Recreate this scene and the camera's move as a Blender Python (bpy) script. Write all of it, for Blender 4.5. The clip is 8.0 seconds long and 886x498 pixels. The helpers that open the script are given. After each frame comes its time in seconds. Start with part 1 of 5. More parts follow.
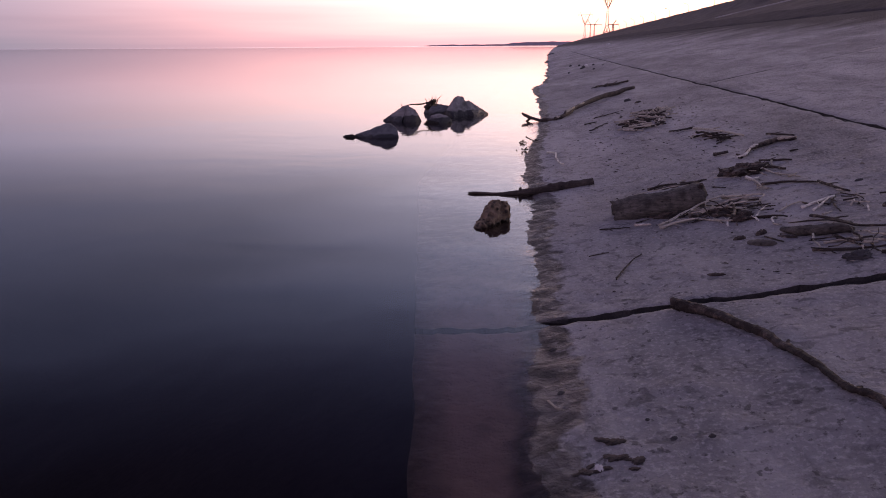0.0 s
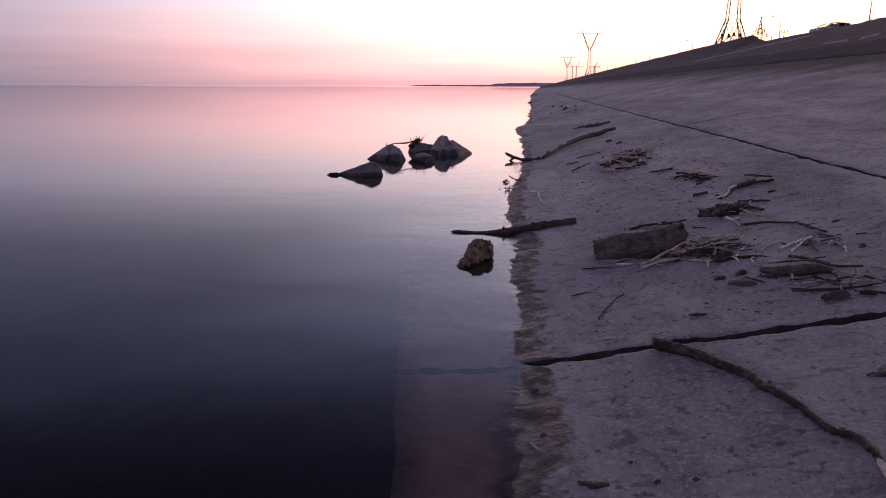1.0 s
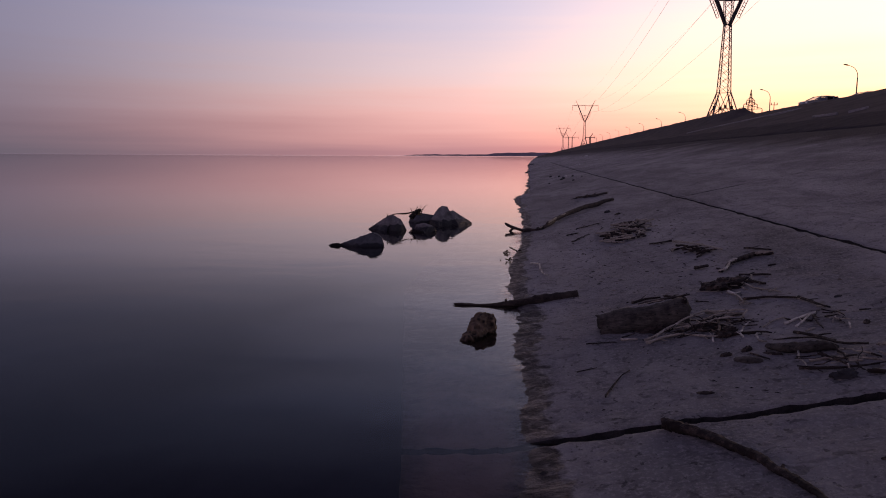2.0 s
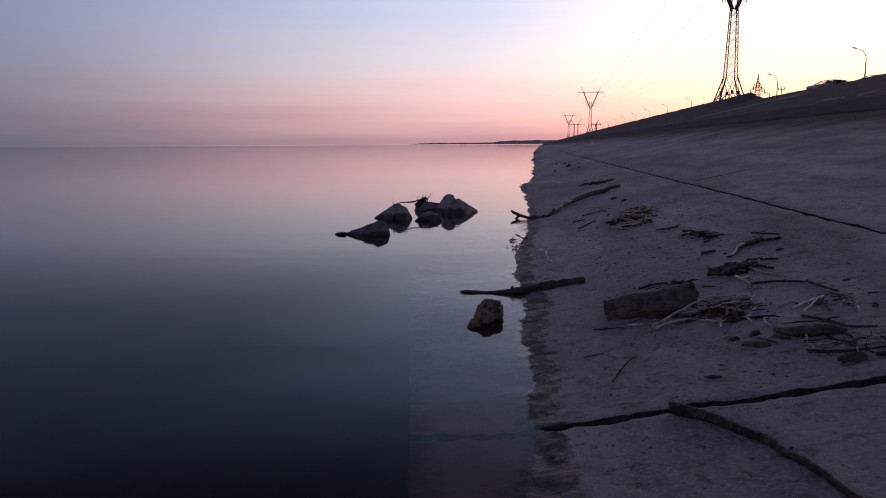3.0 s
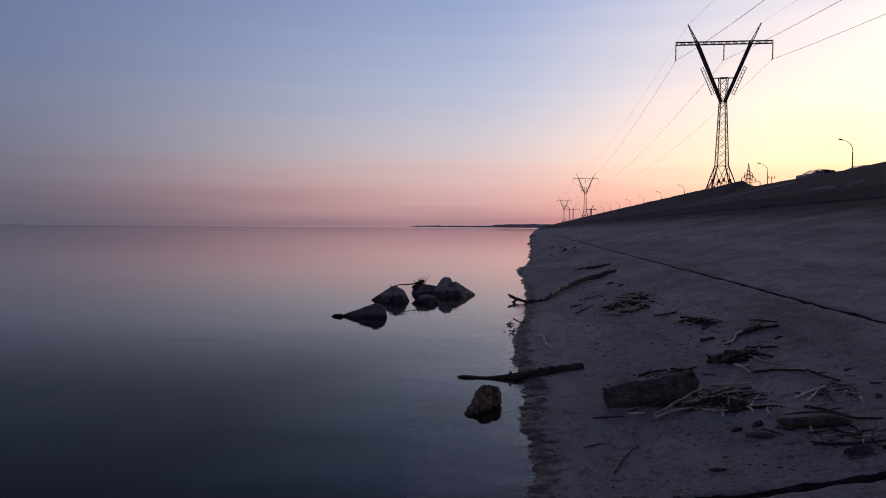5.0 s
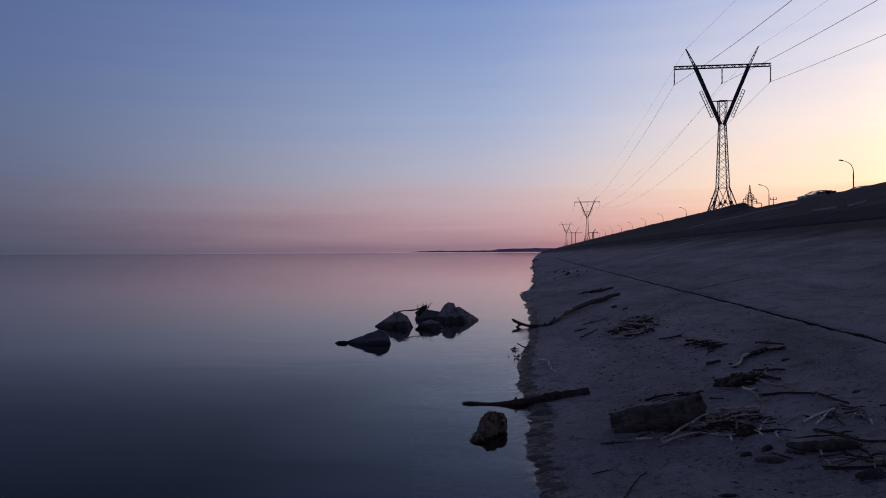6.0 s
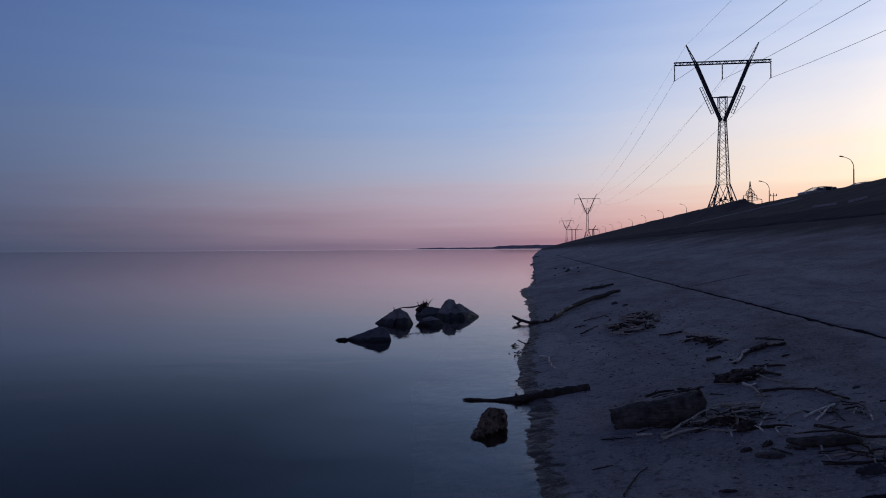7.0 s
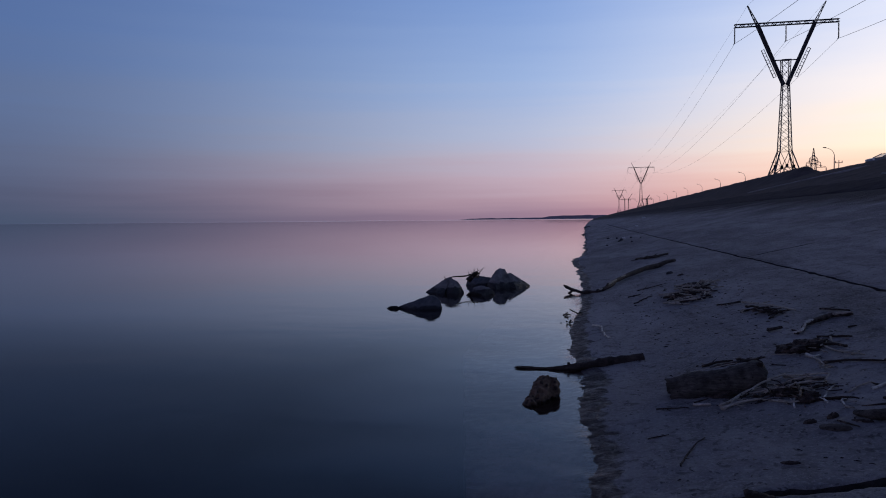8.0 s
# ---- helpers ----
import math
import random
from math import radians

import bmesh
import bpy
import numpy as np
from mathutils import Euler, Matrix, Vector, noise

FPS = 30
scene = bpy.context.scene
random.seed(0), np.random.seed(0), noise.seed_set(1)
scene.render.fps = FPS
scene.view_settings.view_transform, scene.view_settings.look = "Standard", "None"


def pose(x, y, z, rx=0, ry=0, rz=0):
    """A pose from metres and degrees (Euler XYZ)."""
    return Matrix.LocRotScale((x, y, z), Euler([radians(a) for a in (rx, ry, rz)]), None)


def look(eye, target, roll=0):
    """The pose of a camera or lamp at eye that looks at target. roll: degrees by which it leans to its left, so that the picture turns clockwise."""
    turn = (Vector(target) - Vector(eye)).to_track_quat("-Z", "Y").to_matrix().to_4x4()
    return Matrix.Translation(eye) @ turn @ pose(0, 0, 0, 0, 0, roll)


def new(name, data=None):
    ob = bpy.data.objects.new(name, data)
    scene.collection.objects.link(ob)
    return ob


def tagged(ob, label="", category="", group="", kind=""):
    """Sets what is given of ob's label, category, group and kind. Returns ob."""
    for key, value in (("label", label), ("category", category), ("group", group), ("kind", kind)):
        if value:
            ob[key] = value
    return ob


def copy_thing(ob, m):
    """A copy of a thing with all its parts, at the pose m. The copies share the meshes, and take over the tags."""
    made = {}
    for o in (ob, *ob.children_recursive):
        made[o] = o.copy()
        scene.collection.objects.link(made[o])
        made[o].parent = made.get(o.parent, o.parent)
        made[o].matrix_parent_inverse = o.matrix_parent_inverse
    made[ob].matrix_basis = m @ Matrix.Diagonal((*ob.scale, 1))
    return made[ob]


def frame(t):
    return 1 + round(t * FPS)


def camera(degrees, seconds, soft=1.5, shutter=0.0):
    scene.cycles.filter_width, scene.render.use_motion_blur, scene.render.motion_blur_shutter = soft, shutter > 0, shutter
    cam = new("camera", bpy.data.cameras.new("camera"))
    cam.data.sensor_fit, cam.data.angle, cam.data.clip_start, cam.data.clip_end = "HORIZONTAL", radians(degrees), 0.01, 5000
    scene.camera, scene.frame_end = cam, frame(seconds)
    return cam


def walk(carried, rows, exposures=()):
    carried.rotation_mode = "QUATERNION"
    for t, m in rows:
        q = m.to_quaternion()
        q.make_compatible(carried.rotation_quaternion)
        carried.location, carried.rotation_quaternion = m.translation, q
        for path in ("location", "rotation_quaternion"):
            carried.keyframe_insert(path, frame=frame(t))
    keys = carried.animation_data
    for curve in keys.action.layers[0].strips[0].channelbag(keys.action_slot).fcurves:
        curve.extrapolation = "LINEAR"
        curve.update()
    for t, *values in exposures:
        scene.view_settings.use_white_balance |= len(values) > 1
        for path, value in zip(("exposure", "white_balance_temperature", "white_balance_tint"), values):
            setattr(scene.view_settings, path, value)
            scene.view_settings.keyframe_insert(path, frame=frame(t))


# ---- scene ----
LENS = 65.0
cam = camera(LENS, 8.0, soft=1.0)

# seconds, eye, target, roll
PATH = [
    (0, (0.128, -0.192, 1.623), (-0.1355, 1.7097, 1.0624), -0.36),
    (0.2, (0.132, -0.180, 1.616), (-0.1267, 1.7260, 1.0681), -0.34),
    (0.3, (0.134, -0.174, 1.612), (-0.1226, 1.7366, 1.0801), -0.33),
    (0.4, (0.136, -0.169, 1.610), (-0.1188, 1.7454, 1.0917), -0.31),
    (0.5, (0.137, -0.167, 1.609), (-0.1154, 1.7494, 1.0967), -0.27),
    (0.6, (0.138, -0.168, 1.611), (-0.1131, 1.7506, 1.1054), -0.30),
    (0.7, (0.138, -0.171, 1.615), (-0.1104, 1.7512, 1.1228), -0.34),
    (0.8, (0.138, -0.176, 1.620), (-0.1091, 1.7491, 1.1366), -0.30),
    (0.9, (0.137, -0.181, 1.626), (-0.0951, 1.7487, 1.1525), -0.06),
    (1, (0.135, -0.184, 1.632), (-0.0862, 1.7504, 1.1757), 0.22),
    (1.1, (0.131, -0.187, 1.639), (-0.0843, 1.7537, 1.2063), 0.35),
    (1.2, (0.125, -0.190, 1.648), (-0.0829, 1.7564, 1.2355), 0.51),
    (1.3, (0.119, -0.192, 1.656), (-0.0823, 1.7598, 1.2686), 0.66),
    (1.4, (0.113, -0.194, 1.665), (-0.0784, 1.7626, 1.2968), 0.77),
    (1.5, (0.108, -0.195, 1.672), (-0.0766, 1.7656, 1.3250), 0.82),
    (1.6, (0.104, -0.196, 1.678), (-0.0819, 1.7687, 1.3553), 0.79),
    (1.7, (0.100, -0.197, 1.683), (-0.0908, 1.7702, 1.3763), 0.69),
    (1.8, (0.097, -0.197, 1.688), (-0.1043, 1.7724, 1.4033), 0.56),
    (1.9, (0.094, -0.197, 1.693), (-0.1190, 1.7735, 1.4234), 0.42),
    (2, (0.091, -0.197, 1.696), (-0.1303, 1.7728, 1.4294), 0.31),
    (2.1, (0.089, -0.197, 1.699), (-0.1399, 1.7724, 1.4355), 0.22),
    (2.2, (0.087, -0.197, 1.700), (-0.1397, 1.7716, 1.4302), 0.14),
    (3.3, (0.091, -0.193, 1.677), (-0.1498, 1.7702, 1.3780), -0.36),
    (3.4, (0.091, -0.192, 1.677), (-0.1495, 1.7719, 1.3826), -0.35),
    (3.5, (0.091, -0.191, 1.678), (-0.1484, 1.7736, 1.3859), -0.32),
    (3.6, (0.091, -0.189, 1.680), (-0.1480, 1.7768, 1.3980), -0.27),
    (3.8, (0.091, -0.184, 1.685), (-0.1445, 1.7830, 1.4141), -0.15),
    (4, (0.090, -0.183, 1.690), (-0.1450, 1.7879, 1.4443), -0.00),
    (4.1, (0.088, -0.185, 1.692), (-0.1413, 1.7912, 1.4853), 0.09),
    (4.2, (0.086, -0.188, 1.693), (-0.1419, 1.7900, 1.5041), 0.19),
    (4.3, (0.084, -0.192, 1.694), (-0.1427, 1.7874, 1.5162), 0.30),
    (4.4, (0.081, -0.196, 1.694), (-0.1484, 1.7845, 1.5331), 0.39),
    (4.5, (0.079, -0.199, 1.695), (-0.1523, 1.7826, 1.5532), 0.46),
    (4.6, (0.077, -0.201, 1.696), (-0.1562, 1.7821, 1.5870), 0.51),
    (4.7, (0.075, -0.203, 1.697), (-0.1579, 1.7809, 1.6027), 0.52),
    (5.8, (0.064, -0.209, 1.707), (-0.1727, 1.7770, 1.7148), -0.19),
    (5.9, (0.064, -0.209, 1.706), (-0.1761, 1.7765, 1.7165), -0.23),
    (6, (0.063, -0.209, 1.706), (-0.1750, 1.7764, 1.7144), -0.24),
    (6.2, (0.064, -0.210, 1.705), (-0.1744, 1.7757, 1.7116), -0.23),
    (6.3, (0.064, -0.210, 1.704), (-0.1737, 1.7754, 1.7053), -0.22),
    (6.5, (0.064, -0.210, 1.702), (-0.1730, 1.7756, 1.7021), -0.21),
    (6.7, (0.065, -0.209, 1.702), (-0.1724, 1.7768, 1.7046), -0.27),
    (7, (0.064, -0.205, 1.701), (-0.1748, 1.7811, 1.7007), -0.35),
    (7.1, (0.061, -0.202, 1.699), (-0.1841, 1.7827, 1.6947), -0.30),
    (7.2, (0.057, -0.199, 1.697), (-0.1947, 1.7847, 1.6875), -0.21),
    (7.3, (0.052, -0.196, 1.694), (-0.2090, 1.7866, 1.6798), -0.11),
    (7.4, (0.048, -0.192, 1.691), (-0.2246, 1.7887, 1.6687), -0.04),
    (7.5, (0.045, -0.188, 1.687), (-0.2465, 1.7900, 1.6477), -0.01),
    (7.6, (0.043, -0.184, 1.684), (-0.2710, 1.7913, 1.6446), -0.06),
    (7.7, (0.042, -0.178, 1.680), (-0.2908, 1.7935, 1.6365), -0.15),
    (7.8, (0.042, -0.172, 1.676), (-0.3101, 1.7959, 1.6251), -0.27),
    (7.9, (0.042, -0.166, 1.673), (-0.3213, 1.7995, 1.6105), -0.39),
    (8, (0.041, -0.161, 1.669), (-0.3401, 1.8009, 1.5848), -0.50),
]
# seconds, stops, kelvin, tint
EXPOSURES = [
    (0.0, 2.0, 9400, 32), (0.5, 2.08, 9400, 32), (1.0, 1.76, 9300, 30), (1.5, 0.90, 9200, 31), (2.0, 0.65, 9200, 33), (2.2, 0.65, 9100, 31), (3.3, 0.95, 7150, 12), (3.5, 0.98, 7000, 11),
    (4.0, 1.0, 7650, 12), (4.5, 0.56, 7750, 15), (4.7, 0.49, 7800, 15), (5.8, 0.08, 6650, 12), (6.0, 0.05, 6500, 12), (6.5, 0.0, 5850, 6), (7.0, 0.03, 5800, 6), (7.6, 0.09, 5650, 4), (8.0, 0.17, 5850, 7),
]
walk(cam, [(t, look(e, g, r)) for t, e, g, r in PATH], EXPOSURES)


# ---- sky: afterglow after sunset, low on one side ----
def lin(c):
    """Linear colour from 0-255 display values."""
    return tuple((v / 255 / 12.92 if v <= 10.3 else ((v / 255 + 0.055) / 1.055) ** 2.4) for v in c)


GLOW_AZIMUTH = 42.0  # degrees to the right of the dam's line
GLOW = (math.sin(radians(GLOW_AZIMUTH)), math.cos(radians(GLOW_AZIMUTH)), 0.0)
# sine of the elevation, colour
SKY_GAIN = 2.5
SKY_GLOW = [(0.0, (254, 154, 124)), (0.04, (272, 200, 154)), (0.09, (286, 246, 200)), (0.16, (270, 246, 226)), (0.25, (236, 230, 236)),
            (0.36, (190, 200, 230)), (0.6, (92, 108, 148)), (1.0, (47, 51, 86))]
SKY_CORE = [(0.0, (290, 160, 112)), (0.04, (340, 240, 165)), (0.09, (372, 305, 225)), (0.16, (350, 302, 250)), (0.25, (290, 268, 250)),
            (0.36, (215, 216, 232)), (0.6, (92, 108, 148)), (1.0, (47, 51, 86))]
SKY_BACK = [(0.0, (102, 96, 122)), (0.06, (132, 119, 148)), (0.16, (147, 135, 168)), (0.3, (121, 126, 172)), (0.6, (64, 73, 115)), (1.0, (38, 43, 76))]
SKY_MID = [(0.0, (156, 123, 137)), (0.03, (186, 150, 157)), (0.06, (200, 170, 176)), (0.085, (197, 183, 192)), (0.12, (186, 187, 204)), (0.19, (162, 178, 210)),
           (0.35, (122, 148, 198)), (0.43, (86, 104, 152)), (0.5, (64, 76, 120)), (0.6, (52, 59, 100)), (1.0, (37, 42, 75))]
SKY_FAR = [(0.0, (70, 79, 99)), (0.03, (80, 84, 105)), (0.08, (90, 97, 121)), (0.15, (93, 106, 137)), (0.24, (87, 106, 146)),
           (0.36, (80, 100, 145)), (0.43, (54, 66, 104)), (0.5, (41, 47, 77)), (0.6, (40, 40, 59)), (1.0, (33, 34, 56))]

world = bpy.data.worlds.new("dusk_sky")
scene.world = world
world.use_nodes = True
wt = world.node_tree
wt.nodes.clear()


def wnode(kind, **values):
    n = wt.nodes.new(kind)
    for key, value in values.items():
        if key == "op":
            n.operation = value
    return n


def ramp_node(tree, stops, source, kind="LINEAR"):
    n = tree.nodes.new("ShaderNodeValToRGB")
    n.color_ramp.interpolation = kind
    e = n.color_ramp.elements
    while len(e) < len(stops):
        e.new(0.5)
    for i, (p, c) in enumerate(stops):
        e[i].position = p
        e[i].color = (*c, 1.0)
    tree.links.new(source, n.inputs[0])
    return n.outputs[0]


coord = wnode("ShaderNodeTexCoord")
unit = wnode("ShaderNodeVectorMath", op="NORMALIZE")
wt.links.new(coord.outputs["Generated"], unit.inputs[0])
parts_xyz = wnode("ShaderNodeSeparateXYZ")
wt.links.new(unit.outputs[0], parts_xyz.inputs[0])
squash = wnode("ShaderNodeVectorMath", op="MULTIPLY")
squash.inputs[1].default_value = (1.6, 1.6, 32.0)
wt.links.new(unit.outputs[0], squash.inputs[0])
layers = wnode("ShaderNodeTexNoise")
layers.inputs["Scale"].default_value, layers.inputs["Detail"].default_value = 1.3, 3
wt.links.new(squash.outputs[0], layers.inputs["Vector"])
shift = wnode("ShaderNodeMapRange")
shift.inputs["From Min"].default_value, shift.inputs["From Max"].default_value = 0.3, 0.7
shift.inputs["To Min"].default_value, shift.inputs["To Max"].default_value = -0.012, 0.012
wt.links.new(layers.outputs["Fac"], shift.inputs["Value"])
uneven = wnode("ShaderNodeMath", op="ADD")
wt.links.new(parts_xyz.outputs["Z"], uneven.inputs[0])
wt.links.new(shift.outputs[0], uneven.inputs[1])
elevation = uneven.outputs[0]
flat = wnode("ShaderNodeVectorMath", op="MULTIPLY")
flat.inputs[1].default_value = (1, 1, 0)
wt.links.new(unit.outputs[0], flat.inputs[0])
flat_unit = wnode("ShaderNodeVectorMath", op="NORMALIZE")
wt.links.new(flat.outputs[0], flat_unit.inputs[0])
toward = wnode("ShaderNodeVectorMath", op="DOT_PRODUCT")
toward.inputs[1].default_value = GLOW
wt.links.new(flat_unit.outputs[0], toward.inputs[0])
angle = wnode("ShaderNodeMath", op="ARCCOSINE")
wt.links.new(toward.outputs["Value"], angle.inputs[0])


def span(lo, hi, a, b):
    n = wt.nodes.new("ShaderNodeMapRange")
    n.interpolation_type = "SMOOTHSTEP"
    n.inputs["From Min"].default_value, n.inputs["From Max"].default_value = radians(lo), radians(hi)
    n.inputs["To Min"].default_value, n.inputs["To Max"].default_value = a, b
    wt.links.new(angle.outputs[0], n.inputs["Value"])
    return n.outputs[0]


def blend_colours(fac, a, b):
    n = wt.nodes.new("ShaderNodeMix")
    n.data_type = "RGBA"
    wt.links.new(fac, n.inputs["Factor"])
    wt.links.new(a, n.inputs["A"])
    wt.links.new(b, n.inputs["B"])
    return n.outputs["Result"]


ramps = [ramp_node(wt, [(p, tuple(v / SKY_GAIN for v in lin(c))) for p, c in stops], elevation) for stops in (SKY_GLOW, SKY_MID, SKY_FAR, SKY_CORE, SKY_BACK)]
bright_side = blend_colours(span(2, 20, 0, 1), ramps[3], ramps[0])
near_glow = blend_colours(span(7, 49, 0, 1), bright_side, ramps[1])
evening = blend_colours(span(33, 89, 0, 1), near_glow, ramps[2])
whole = blend_colours(span(95, 160, 0, 1), evening, ramps[4])
sky_light = wnode("ShaderNodeBackground")
sky_light.inputs["Strength"].default_value = SKY_GAIN
wt.links.new(whole, sky_light.inputs["Color"])
sky_out = wnode("ShaderNodeOutputWorld")
wt.links.new(sky_light.outputs[0], sky_out.inputs[0])


# ---- materials ----
class Kit:
    """Small helper to write node materials."""

    def __init__(self, name):
        self.mat = bpy.data.materials.new(name)
        self.mat.use_nodes = True
        self.t = self.mat.node_tree
        self.t.nodes.clear()
        self.out = self.t.nodes.new("ShaderNodeOutputMaterial")
        self.co = self.t.nodes.new("ShaderNodeTexCoord").outputs["Object"]

    def link(self, a, b):
        self.t.links.new(a, b)

    def put(self, socket, value):
        if hasattr(value, "is_output"):
            self.link(value, socket)
        else:
            socket.default_value = value

    def mapped(self, scale=(1, 1, 1), shift=0.0):
        n = self.t.nodes.new("ShaderNodeMapping")
        n.inputs["Scale"].default_value = scale
        n.inputs["Location"].default_value = (shift, shift * 0.7, shift * 0.3)
        self.link(self.co, n.inputs["Vector"])
        return n.outputs[0]

    def noise(self, scale, detail=4, rough=0.55, vec=None, distort=0.0):
        n = self.t.nodes.new("ShaderNodeTexNoise")
        n.inputs["Scale"].default_value, n.inputs["Detail"].default_value = scale, detail
        n.inputs["Roughness"].default_value, n.inputs["Distortion"].default_value = rough, distort
        self.link(vec or self.co, n.inputs["Vector"])
        return n.outputs["Fac"]

    def cells(self, scale, vec=None, feature="F1"):
        n = self.t.nodes.new("ShaderNodeTexVoronoi")
        n.feature = feature
        n.inputs["Scale"].default_value = scale
        self.link(vec or self.co, n.inputs["Vector"])
        return n.outputs["Distance"]

    def range(self, value, a, b, c=0.0, d=1.0):
        n = self.t.nodes.new("ShaderNodeMapRange")
        n.inputs["From Min"].default_value, n.inputs["From Max"].default_value = a, b
        n.inputs["To Min"].default_value, n.inputs["To Max"].default_value = c, d
        self.link(value, n.inputs["Value"])
        return n.outputs[0]

    def math(self, op, a, b=0.5):
        n = self.t.nodes.new("ShaderNodeMath")
        n.operation = op
        self.put(n.inputs[0], a)
        self.put(n.inputs[1], b)
        return n.outputs[0]

    def mix(self, fac, a, b):
        n = self.t.nodes.new("ShaderNodeMix")
        n.data_type = "RGBA"
        self.put(n.inputs["Factor"], fac)
        self.put(n.inputs["A"], a if hasattr(a, "is_output") else (*a, 1.0))
        self.put(n.inputs["B"], b if hasattr(b, "is_output") else (*b, 1.0))
        return n.outputs["Result"]

    def axis(self, name):
        n = self.t.nodes.new("ShaderNodeSeparateXYZ")
        self.link(self.co, n.inputs[0])
        return n.outputs[name]

    def chance(self):
        return self.t.nodes.new("ShaderNodeObjectInfo").outputs["Random"]

    def island(self):
        return self.t.nodes.new("ShaderNodeNewGeometry").outputs["Random Per Island"]

    def bump(self, height, strength=0.4, distance=0.01):
        n = self.t.nodes.new("ShaderNodeBump")
        n.inputs["Strength"].default_value, n.inputs["Distance"].default_value = strength, distance
        self.link(height, n.inputs["Height"])
        return n.outputs[0]

    def surface(self, colour, rough=0.8, metal=0.0, normal=None, spec=0.5):
        n = self.t.nodes.new("ShaderNodeBsdfPrincipled")
        self.put(n.inputs["Base Color"], colour if hasattr(colour, "is_output") else (*colour, 1.0))
        self.put(n.inputs["Roughness"], rough)
        n.inputs["Metallic"].default_value = metal
        self.put(n.inputs["Specular IOR Level"], spec)
        if normal:
            self.link(normal, n.inputs["Normal"])
        self.link(n.outputs[0], self.out.inputs["Surface"])
        return self.mat


def make_concrete(name, light=(0.48, 0.473, 0.463), dark=(0.24, 0.236, 0.23), dark_upslope=True):
    """Old weathered concrete; wet and dark along the lapping waterline."""
    k = Kit(name)
    broad = k.noise(1.0, 5, 0.6, k.mapped((0.6, 0.22, 1.0), 1.0))
    streak = k.noise(1.0, 6, 0.65, k.mapped((1.5, 0.55, 1.0), 3.0), 0.8)
    grain = k.noise(38, 5, 0.7)
    pits = k.cells(26)
    col = k.mix(k.range(broad, 0.32, 0.7), dark, light)
    blotch = k.noise(3.2, 6, 0.7, k.mapped((1.0, 0.8, 1.0), 8.0), 0.3)
    col = k.mix(k.range(streak, 0.46, 0.70, 0.0, 0.65), col, (0.12, 0.118, 0.117))
    col = k.mix(k.range(blotch, 0.54, 0.70, 0.0, 0.4), col, (0.058, 0.056, 0.056))
    # Grit tops lightened in colour, adding relief contrast the soft light lacks.
    col = k.mix(k.range(grain, 0.50, 0.64, 0.0, 0.75), col, (0.47, 0.458, 0.44))
    col = k.mix(k.range(pits, 0.12, 0.02, 0.0, 0.5), col, (0.09, 0.085, 0.08))
    fleck = k.noise(1.0, 4, 0.6, k.mapped((14.0, 26.0, 14.0), 2.0))
    col = k.mix(k.range(fleck, 0.60, 0.68, 0.0, 0.25), col, (0.46, 0.455, 0.44))
    # Scuff marks, darkened further to carry the shading of low relief.
    scuff_shade = k.noise(1.0, 5, 0.65, k.mapped((3.6, 7.5, 3.6), 6.0), 0.6)
    col = k.mix(k.range(scuff_shade, 0.56, 0.68, 0.0, 0.36), col, (0.07, 0.066, 0.064))
    # Dents get their shade in the colour as well as in the bump.
    dents = k.noise(1.0, 4, 0.6, k.mapped((8.0, 9.0, 8.0), 9.0), 0.4)
    col = k.mix(k.range(dents, 0.595, 0.65, 0.0, 0.45), col, (0.055, 0.052, 0.05))
    specks = k.noise(17, 3, 0.6, k.mapped((1.2, 1.0, 1.0), 5.0))
    col = k.mix(k.range(specks, 0.62, 0.67, 0.0, 0.6), col, (0.05, 0.046, 0.043))
    # Concrete darkens up the slope, about 8 to 12 m out, with a ragged start.
    banked = 0.0 if not dark_upslope else k.range(k.math("ADD", k.axis("X"), k.range(k.noise(0.35, 5, 0.65), 0.25, 0.75, -2.0, 2.0)), 8.0, 12.2, 0.0, 1.0)
    col = k.mix(banked, col, (0.075, 0.071, 0.074))
    ragged = k.noise(7, 5, 0.6)
    level = k.math("ADD", k.axis("Z"), k.range(ragged, 0.2, 0.8, 0.014, -0.014))
    level = k.math("ADD", level, k.range(k.noise(2.2, 4, 0.6), 0.3, 0.7, 0.010, -0.010))
    splash = k.math("MULTIPLY", k.range(k.axis("Y"), 3.65, 3.1, 0.0, 0.024), k.range(k.axis("Y"), 2.45, 2.8))
    level = k.math("SUBTRACT", level, k.math("ADD", splash, k.range(k.axis("Y"), 4.6, 6.2, 0.0, 0.014)))
    wet = k.range(level, 0.037, 0.029, 0.0, 1.0)
    spotted = k.noise(1.0, 5, 0.62, k.mapped((11.0, 19.0, 11.0), 7.0), 0.5)
    soaked = k.range(level, 0.03, 0.0, 0.0, 1.0)
    wet = k.math("MULTIPLY", wet, k.math("MAXIMUM", soaked, k.range(spotted, 0.36, 0.44, 0.6, 1.0)))
    lapped = k.noise(1.0, 4, 0.6, k.mapped((6.0, 9.0, 6.0), 4.0), 0.5)
    col = k.mix(wet, col, k.mix(k.range(lapped, 0.40, 0.62), (0.046, 0.039, 0.038), (0.13, 0.114, 0.11)))
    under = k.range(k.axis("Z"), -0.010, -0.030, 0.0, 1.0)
    slime_faded = k.mix(k.range(broad, 0.3, 0.7), (0.29, 0.235, 0.21), (0.42, 0.34, 0.305))
    # Fade with distance painted into the colour, as murky water would hide the slab.
    slime_faded = k.mix(k.range(k.math("ADD", k.axis("Y"), k.range(blotch, 0.3, 0.7, -1.0, 1.0)), 3.9, 6.0, 0.0, 0.96), slime_faded, (0.02, 0.018, 0.018))
